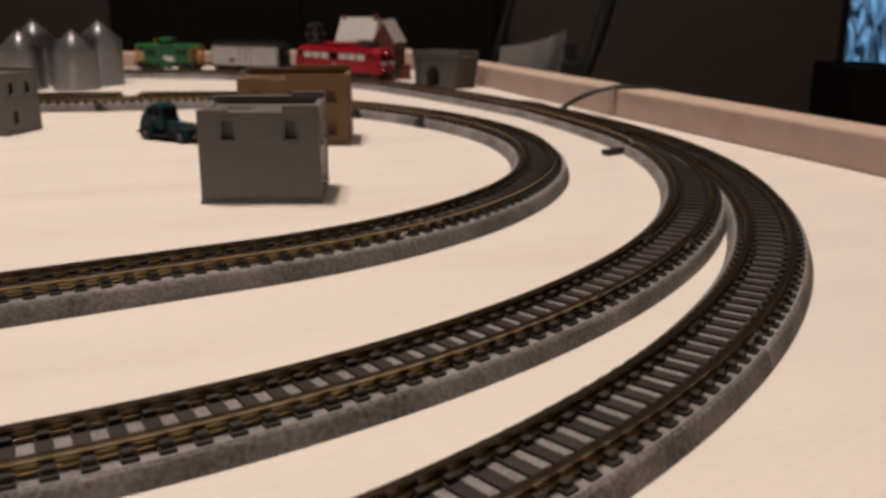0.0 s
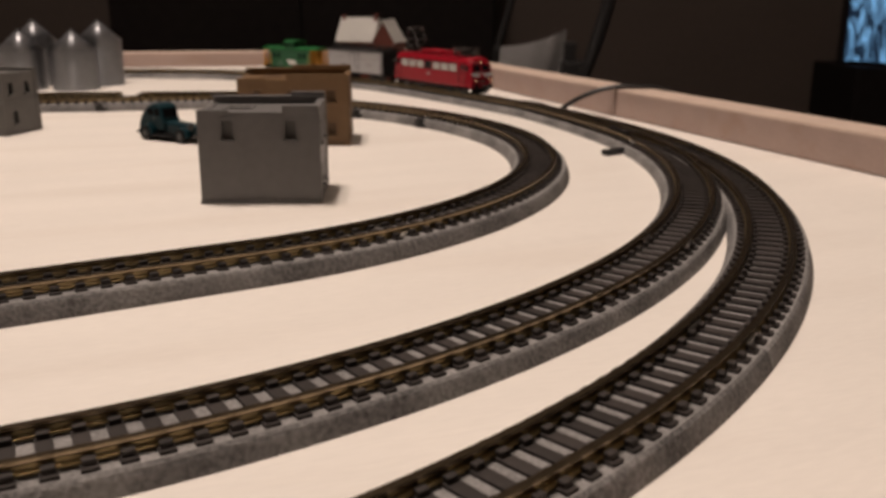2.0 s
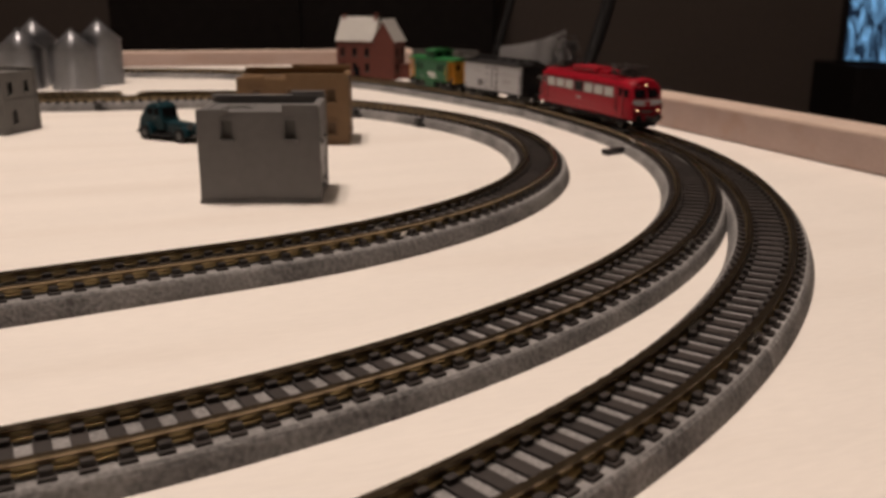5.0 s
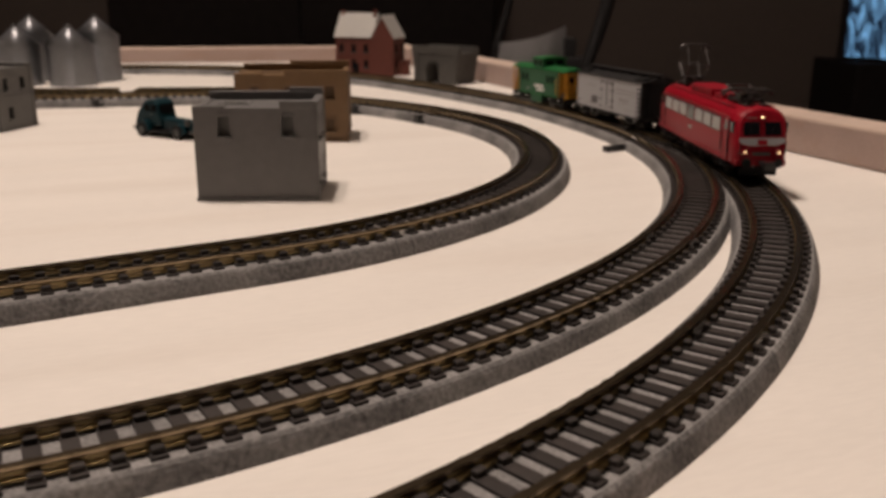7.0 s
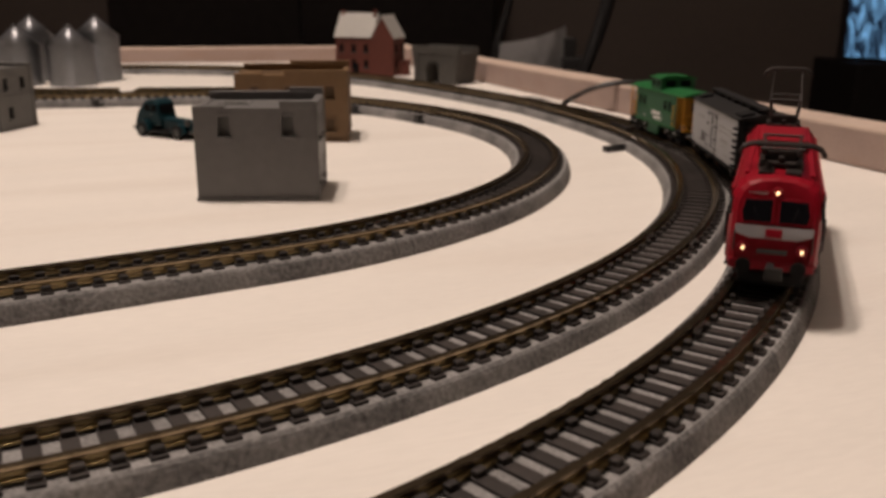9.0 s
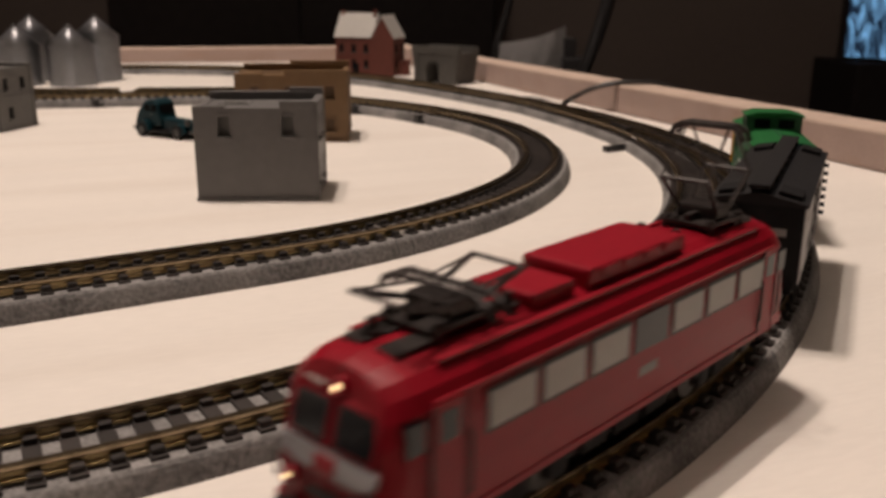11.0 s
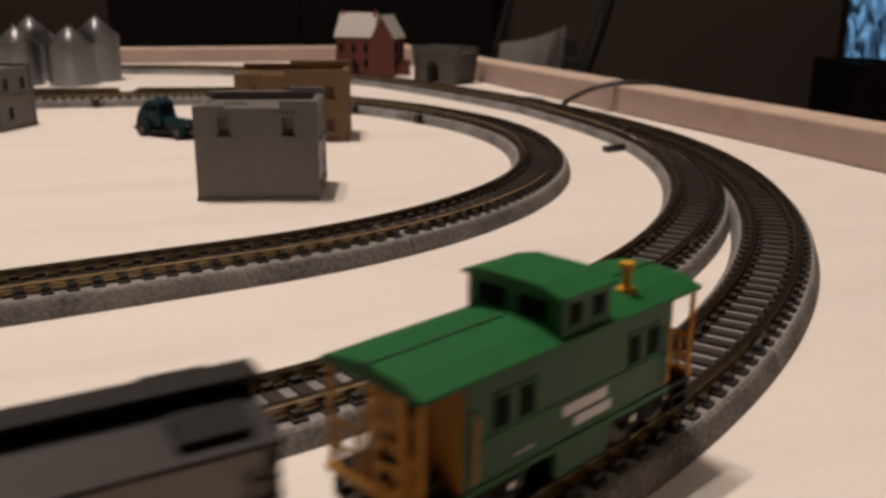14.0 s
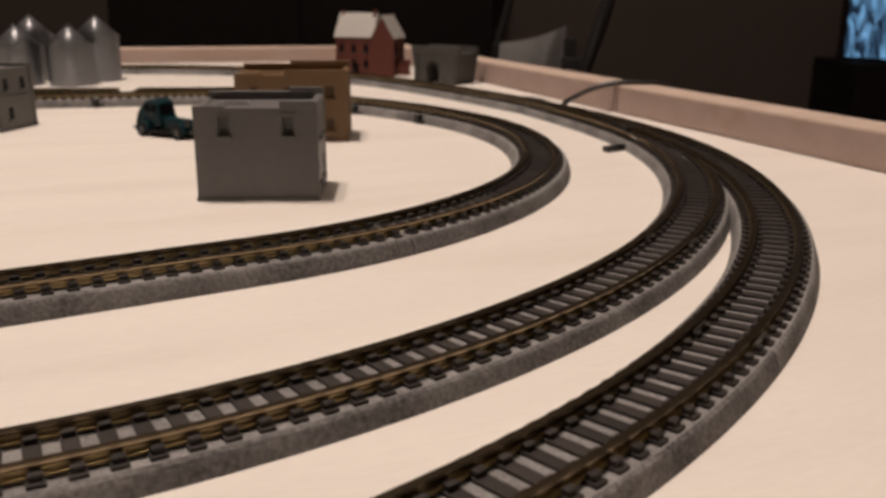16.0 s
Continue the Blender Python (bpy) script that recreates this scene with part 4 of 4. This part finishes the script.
# ---- grain silos ----
def grain_silo(x, y, eave, r=13.1):
    t = thing("grain_silo", pose(x, y, 0), "tall silver metal grain silo with a conical roof" if eave > 25 else "short silver metal grain silo with a conical roof", "silo", "grain silos")
    bm = B()
    seg, zs = 40, [0.0]
    while zs[-1] < eave - 0.5:
        zs.append(zs[-1] + 0.8)
    zs[-1] = eave
    rings = []
    for i, z in enumerate(zs):
        rr = r * (1.0 + 0.012 * (1 - z / eave))
        rings.append([bm.verts.new((rr * K * math.cos(a), rr * K * math.sin(a), z * K)) for a in (2 * math.pi * j / seg for j in range(seg))])
    for a, b in zip(rings[:-1], rings[1:]):
        for j in range(seg):
            bm.faces.new((a[j], a[(j + 1) % seg], b[(j + 1) % seg], b[j]))
    bm.faces.new(rings[0][::-1])
    part("silo_wall", bm, "silo", t, "smooth silver silo wall", smooth=True)
    roof = part("silo_roof", mcyl(B(), (0, 0, eave), (0, 0, eave + 11.0), r + 0.8, 1.8, seg=40), "silo", t, "smooth conical silver roof", smooth=True)
    part("eave_rim", mcyl(B(), (0, 0, eave - 0.5), (0, 0, eave + 0.1), r + 0.8, seg=40), "silo", t)
    bm = mcyl(B(), (0, 0, eave + 10.6), (0, 0, eave + 12.2), 1.9, seg=20)
    mcyl(bm, (0, 0, eave + 12.2), (0, 0, eave + 12.7), 1.9, 0.6, seg=20)
    part("roof_cap", bm, "dull", roof)
    return t


for sx, sy, e in ((-0.2517, 0.535, 22.6), (-0.2204, 0.535, 22.6), (-0.2562, 0.565, 27.4), (-0.2157, 0.565, 27.4), (-0.2920, 0.553, 27.4)):
    grain_silo(sx, sy, e)


# ---- brick house ----
def gable_block(t, x, y, w, d, h, rise, turn):
    """Brick block w wide, d deep, with a pitched roof whose ridge runs along x. Millimetres."""
    m = pose(x * K, y * K, 0, 0, 0, turn)
    bm = prism(B(), [(-d / 2 * K, 0), (d / 2 * K, 0), (d / 2 * K, h * K), (0, (h + rise) * K), (-d / 2 * K, h * K)], "x", -w / 2 * K, w / 2 * K)
    body = part("brick_wall", bm, "brick", t, "red brick walls with gables", m=m)
    for side in (-1, 1):
        run = math.hypot(d / 2 + 1.2, rise * (d / 2 + 1.2) / (d / 2))
        ang = math.atan2(rise, d / 2)
        b2 = B()
        mbox(b2, 0, side * (d / 4 + 0.3), h + rise / 2 + 0.1, w + 1.6, run, 0.9, 0.1, rot=Matrix.Rotation(-side * ang, 3, "X"))
        part("roof_slope", b2, "slate", body, "pale grey roof slope")
    part("ridge_cap", mbox(B(), 0, 0, h + rise + 0.5, w + 1.6, 1.2, 0.8, 0.2), "slate", body)
    for i in range(max(1, int(w // 9))):
        wx = -w / 2 + w * (i + 0.5) / max(1, int(w // 9))
        for z in (6.0, 18.5):
            if z + 7 < h:
                part("window", mbox(B(), wx, -d / 2 - 0.05, z + 3.2, 3.6, 0.5, 6.4), "window_dark", body, "dark sash window")
                part("window_sill", mbox(B(), wx, -d / 2 - 0.3, z - 0.3, 4.8, 1.0, 0.7), "stone", body)
    return body


house = thing("brick_house", pose(-0.0510, 0.6180, 0, 0, 0, 0), "red brick model house with pale pitched roofs beside the track", "model house")
gable_block(house, -8.0, 4.0, 33.0, 24.0, 31.0, 17.5, -20.0)
gable_block(house, 16.0, -5.0, 25.0, 19.0, 31.0, 16.0, 72.0)
part("chimney_stack", mbox(B(), -21.5, 9.0, 48.5, 3.2, 3.2, 6.0, 0.3), "brick", house, "red brick chimney")
part("chimney_stack", mbox(B(), 5.5, -2.0, 49.6, 3.2, 3.2, 6.0, 0.3), "brick", house, "red brick chimney")
part("porch", mbox(B(), 29.0, -6.0, 5.5, 10.0, 12.0, 11.0, 0.4), "brick", house, "low red brick porch")
part("porch_roof", mbox(B(), 29.0, -6.0, 11.5, 11.6, 13.6, 1.0, 0.3), "brick", house)
part("entrance_door", mbox(B(), -10.0, -11.6, 5.0, 4.4, 1.0, 9.5), "window_dark", house, "dark door")
for ob in house.children:
    ob.matrix_basis = Matrix.Translation(ob.location * 0.82) @ ob.matrix_basis.to_3x3().to_4x4()
for ob in house.children_recursive:
    ob.data.transform(Matrix.Diagonal((0.82, 0.82, 0.82, 1)))


# ---- stone bridge ----
def stone_bridge():
    t = thing("stone_bridge", pose(0.0005, 0.5640, 0, 0, 0, -42), "grey stone model bridge with an arched opening", "model bridge")
    w, h, d, r = 42.0, 21.0, 20.0, 7.0
    out = [(-w / 2, 0), (-3 - r, 0), (-3 - r, 9.0)]
    out += [(-3 - r * math.cos(a), 9.0 + r * math.sin(a)) for a in (math.pi * i / 10 for i in range(1, 10))]
    out += [(-3 + r, 9.0), (-3 + r, 0), (w / 2, 0), (w / 2 + 4.0, h), (-w / 2 - 4.0, h)]
    part("arch_wall", prism(B(), [(x * K, z * K) for x, z in out], "y", -d / 2 * K, d / 2 * K), "stone", t, "rough grey stone arch wall")
    part("deck", mbox(B(), 0, 0, h + 0.6, w + 8, d + 1, 1.4, 0.2), "stone", t)
    for sy in (-1, 1):
        part("parapet", mbox(B(), 0, sy * (d / 2 - 1.2), h + 3.2, w + 9, 3.4, 4.4, 0.4), "stone", t, "stone parapet")
        for i in range(9):
            a = math.pi * (i + 0.5) / 9
            x, z = -3 - (r + 1.0) * math.cos(a), 9.0 + (r + 1.0) * math.sin(a)
            part("arch_stone", mbox(B(), x, sy * (d / 2 + 0.2), z, 1.9, 0.7, 2.3, 0.2, rot=Matrix.Rotation(a - math.pi / 2, 3, "Y")), "stone", t)
    for px in (-w / 2 + 1, w / 2 - 1):
        part("pier", mbox(B(), px, -d / 2 - 0.4, h / 2, 4.0, 1.2, h, 0.3), "stone", t)
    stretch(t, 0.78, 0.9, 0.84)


stone_bridge()


# ---- toy car ----
def toy_car():
    t = thing("toy_car", pose(-0.1055, 0.3430, 0, 0, 0, 150), "dark teal vintage toy car with a black chassis", "toy car")

    def rounded(outline, half, offset):
        b = prism(B(), [(x * K, z * K) for x, z in outline], "y", -half * K, half * K)
        bmesh.ops.recalc_face_normals(b, faces=b.faces)
        bmesh.ops.bevel(b, geom=[e for e in b.edges if abs(e.verts[0].co.y - e.verts[1].co.y) < 1e-6], offset=offset * K, segments=3, profile=0.6, affect="EDGES")
        return b

    cabin = [(0.5, 4.5), (0.5, 8.8), (1.2, 10.4), (2.6, 16.0), (4.6, 17.4), (8.0, 17.8), (12.0, 16.6), (15.5, 13.6), (18.6, 9.6), (19.6, 6.4), (18.8, 4.5)]
    part("car_body", rounded(cabin, 5.6, 1.7), "teal", t, "dark teal cabin with a rounded tail")
    part("bonnet", rounded([(-19.0, 3.6), (-19.6, 6.4), (-18.6, 7.7), (-12.0, 8.5), (1.0, 9.2), (1.0, 3.6)], 4.0, 1.2), "teal", t, "narrow dark teal bonnet")
    part("radiator", mbox(B(), -19.5, 0, 5.8, 0.8, 5.0, 4.2, 0.3), "dull", t, "dull metal radiator")
    part("chassis", mbox(B(), 0, 0, 3.0, 38, 11.0, 2.0, 0.6), "matt_black", t, "black chassis")
    for side in (-1, 1):
        for wx, crest in ((-13.0, 7.4), (12.0, 8.2)):
            arch = [(wx + (4.9 * math.cos(a)), 3.0 + (crest - 3.0) * math.sin(a)) for a in (math.pi * k / 10 for k in range(11))]
            b = prism(B(), [(x * K, z * K) for x, z in arch], "y", side * 4.2 * K, side * 7.8 * K)
            part("mudguard", b, "teal", t, "rounded teal mudguard")
            wheel = part("wheel", mcyl(B(), (wx, side * 6.0, 3.4), (wx, side * 8.2, 3.4), 3.4, seg=20), "matt_black", t, "black wheel")
            part("hub_cap", mcyl(B(), (wx, side * 8.2, 3.4), (wx, side * 8.5, 3.4), 1.8, 1.3, seg=14), "dull", wheel, "dull metal hub cap")
        part("running_board", mbox(B(), 0, side * 6.8, 2.6, 16, 2.4, 0.8, 0.2), "matt_black", t)
        part("side_window", mbox(B(), 4.8, side * 5.65, 13.6, 3.2, 0.3, 3.4, 0.1), "window_dark", t, "dark side window")
        part("side_window", mbox(B(), 9.6, side * 5.65, 13.6, 4.2, 0.3, 3.2, 0.1), "window_dark", t, "dark side window")
        part("door_handle", mbox(B(), 6.8, side * 5.8, 10.6, 1.4, 0.5, 0.4, 0.1), "dull", t)
        part("headlamp", mcyl(B(), (-16.6, side * 5.0, 7.8), (-18.6, side * 5.0, 7.8), 1.3, 1.7, seg=14), "dull", t, "dull metal headlamp")
    part("windscreen", mbox(B(), 1.75, 0, 13.2, 0.4, 8.4, 4.0, 0.1, rot=Matrix.Rotation(0.25, 3, "Y")), "window_dark", t)
    part("bumper", mtube(B(), [(-20.4, -6.5, 3.6), (-21.2, 0, 3.6), (-20.4, 6.5, 3.6)], 0.5), "dull", t)
    part("bumper", mtube(B(), [(19.8, -6.5, 3.8), (20.6, 0, 3.8), (19.8, 6.5, 3.8)], 0.5), "dull", t)
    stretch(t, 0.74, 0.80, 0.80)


toy_car()

# ---- feeder wire and terminal ----
ux, uy, uh = OUTER.at(S_ARC - 0.118)
terminal = thing("feeder_terminal", pose(ux + 0.0130, uy + 0.007, 0, 0, 0, math.degrees(uh)), "low grey plastic feeder terminal beside the outer track", "track terminal")
part("terminal_body", mbox(B(), 0, 0, 1.7, 22, 8, 3.4, 1.0), "ballast_top", terminal)
part("terminal_lid", mbox(B(), 2, 0, 3.6, 12, 5, 0.8, 0.3), "ballast", terminal)
wire = single("feeder_wire", tube(B(), bez((0.0570, 0.4270, 0.003), (0.066, 0.424, 0.010), (0.076, 0.418, 0.0153), (0.0900, 0.4190, 0.0140))
              + bez((0.0900, 0.4190, 0.0140), (0.105, 0.420, 0.0139), (0.117, 0.420, 0.0139), (0.140, 0.420, -0.03)) + bez((0.140, 0.420, -0.03), (0.16, 0.42, -0.1), (0.18, 0.42, -0.3), (0.18, 0.42, -0.7499)), 0.0012, seg=8),
              "cable", pose(0, 0, 0), "thin black feeder wire draped over the border", "wire")

# ---- behind the table ----
paper = B()
grid = [[paper.verts.new((-0.042 + 0.084 * i / 10, 0.004 * math.sin(i * 0.7) + 0.010 * (j / 6) ** 2, 0.268 * j / 6 * (0.925 + 0.075 * (i / 10) ** 2))) for i in range(11)] for j in range(7)]
for j in range(6):
    for i in range(10):
        paper.faces.new((grid[j][i], grid[j][i + 1], grid[j + 1][i + 1], grid[j + 1][i]))
bmesh.ops.solidify(paper, geom=paper.faces[:], thickness=0.0015)
stool = thing("side_table", pose(0.10, 1.075, FLOOR_Z), "dark low side table behind the train table", "side table")
part("table_surface", box(B(), 0, 0, 0.485, 0.36, 0.20, 0.03, bevel=0.004), "furniture", stool)
for sx in (-1, 1):
    for sy in (-1, 1):
        part("leg", box(B(), sx * 0.16, sy * 0.08, 0.235, 0.03, 0.03, 0.47), "furniture", stool)
single("paper_sheet", paper, "paper", pose(0.101, 1.06, FLOOR_Z + 0.500), "curled white paper sheet standing behind the border", "paper", smooth=True)


def hanging_cable(pts, r, label):
    return single("hanging_cable", tube(B(), pts, r, seg=8), "cable", pose(0, 0, 0), label, "cable", "hanging cables")


hanging_cable(bez((0.205, 1.0, 0.30), (0.198, 1.0, 0.12), (0.180, 1.0, 0.03), (0.150, 1.0, -0.04)) + bez((0.150, 1.0, -0.04), (0.135, 1.0, -0.10), (0.13, 1.02, -0.2), (0.13, 1.03, FLOOR_Z + 0.4995)), 0.0075, "thick black cable hanging behind the table")
hanging_cable(bez((0.115, 0.98, 0.30), (0.09, 0.98, 0.12), (0.070, 0.98, 0.04), (0.056, 0.98, 0.0)) + bez((0.056, 0.98, 0.0), (0.050, 0.99, -0.1), (0.050, 1.0, -0.2), (0.050, 1.0, FLOOR_Z + 0.4995)), 0.0040, "thin black cable hanging behind the table")
plug = thing("power_adapter", pose(0.141, 1.02, FLOOR_Z + 0.5), "black power adapter with a plugged cable", "power adapter")
part("adapter_body", box(B(), 0.006, 0, 0.118, 0.030, 0.03, 0.236, bevel=0.004), "black", plug)
part("adapter_plug", box(B(), 0, 0, 0.2455, 0.014, 0.016, 0.022, bevel=0.003), "black", plug)

cab = thing("black_cabinet", pose(-0.352, 2.40, FLOOR_Z), "large black cabinet standing against the far wall", "cabinet")
part("carcass", box(B(), 0, 0.02, 0.80, 0.956, 0.30, 1.60, bevel=0.006), "furniture", cab)
for i in (-1, 1):
    d = part("cabinet_door", box(B(), i * 0.2385, -0.142, 0.80, 0.470, 0.022, 1.55, bevel=0.004), "furniture", cab)
    part("door_handle", box(B(), i * 0.030, -0.160, 0.95, 0.012, 0.014, 0.20, bevel=0.003), "black", d)

tv = thing("television", pose(0.948, 2.02, FLOOR_Z), "black television on a black stand, lit with blue light", "television")
TURNED = pose(0, 0, 0, 0, 0, -52)
part("stand_cabinet", box(B(), 0.12, 0.06, 0.33, 0.34, 0.24, 0.66, bevel=0.006), "furniture", tv)
part("screen_frame", box(B(), 0, 0.02, 0.92, 0.15, 0.05, 0.52, bevel=0.004), "furniture", tv, m=TURNED)
part("screen", box(B(), 0, -0.008, 0.92, 0.105, 0.006, 0.50), "screen", tv, "screen glowing with pale blue streaks", m=TURNED)


# ---- what moves ----
SPEED, NOSE_12 = 0.0495, S_ARC + 0.3434


def nose_at(t):
    """Distance of the nose along the outer track; the train hesitates in the curve and slows at the end."""
    u = min(1.0, max(0.0, (3.9 - t) / 2.7))
    v = min(1.0, max(0.0, (t - 14.2) / 1.3))
    w = max(0.0, 1.0 - abs(t - 12.65) / 1.2)
    return NOSE_12 + SPEED * (t - 12.0) + 0.0145 * u * u * (3 - 2 * u) - 0.006 * v * v * (3 - 2 * v) - 0.0005 * w * w * (3 - 2 * w)


def car_pose(t, back, pivot):
    s = nose_at(t) - back
    xf, yf, hf = OUTER.at(s + pivot)
    xr, yr, hr = OUTER.at(s - pivot)
    a = math.atan2(yf - yr, xf - xr)
    return (xf + xr) / 2, (yf + yr) / 2, a, hf, hr


def drive(car, back, pivot, bogies, wheels):
    car_rows, turns = [], [[] for _ in bogies]
    for i in range(65):
        t = i * 0.25
        x, y, a, hf, hr = car_pose(t, back, pivot)
        car_rows.append((t, pose(x, y, RAIL_TOP, 0, 0, math.degrees(a))))
        for j, (b, bx) in enumerate(bogies):
            turn = (hf if bx > 0 else hr) - a
            turn = (turn + math.pi) % (2 * math.pi) - math.pi
            turns[j].append((t, pose(bx, 0, 0, 0, 0, math.degrees(turn))))
    walk(car, car_rows)
    for (b, bx), rows in zip(bogies, turns):
        walk(b, rows)
    spin = [(i / 15, math.degrees((nose_at(i / 15) - nose_at(0)) / (WHEEL_R * K))) for i in range(241)]
    for w, wx in wheels:
        walk(w, [(t, pose(wx, 0, WHEEL_R * K, 0, deg, 0)) for t, deg in spin])


def motions():
    drive(loco, 0.0388, 0.0215, loco_bogies, loco_wheels)
    drive(reefer, 0.1168, 0.0182, reefer_bogies, reefer_wheels)
    drive(caboose, 0.1765, 0.0133, caboose_bogies, caboose_wheels)


motions()
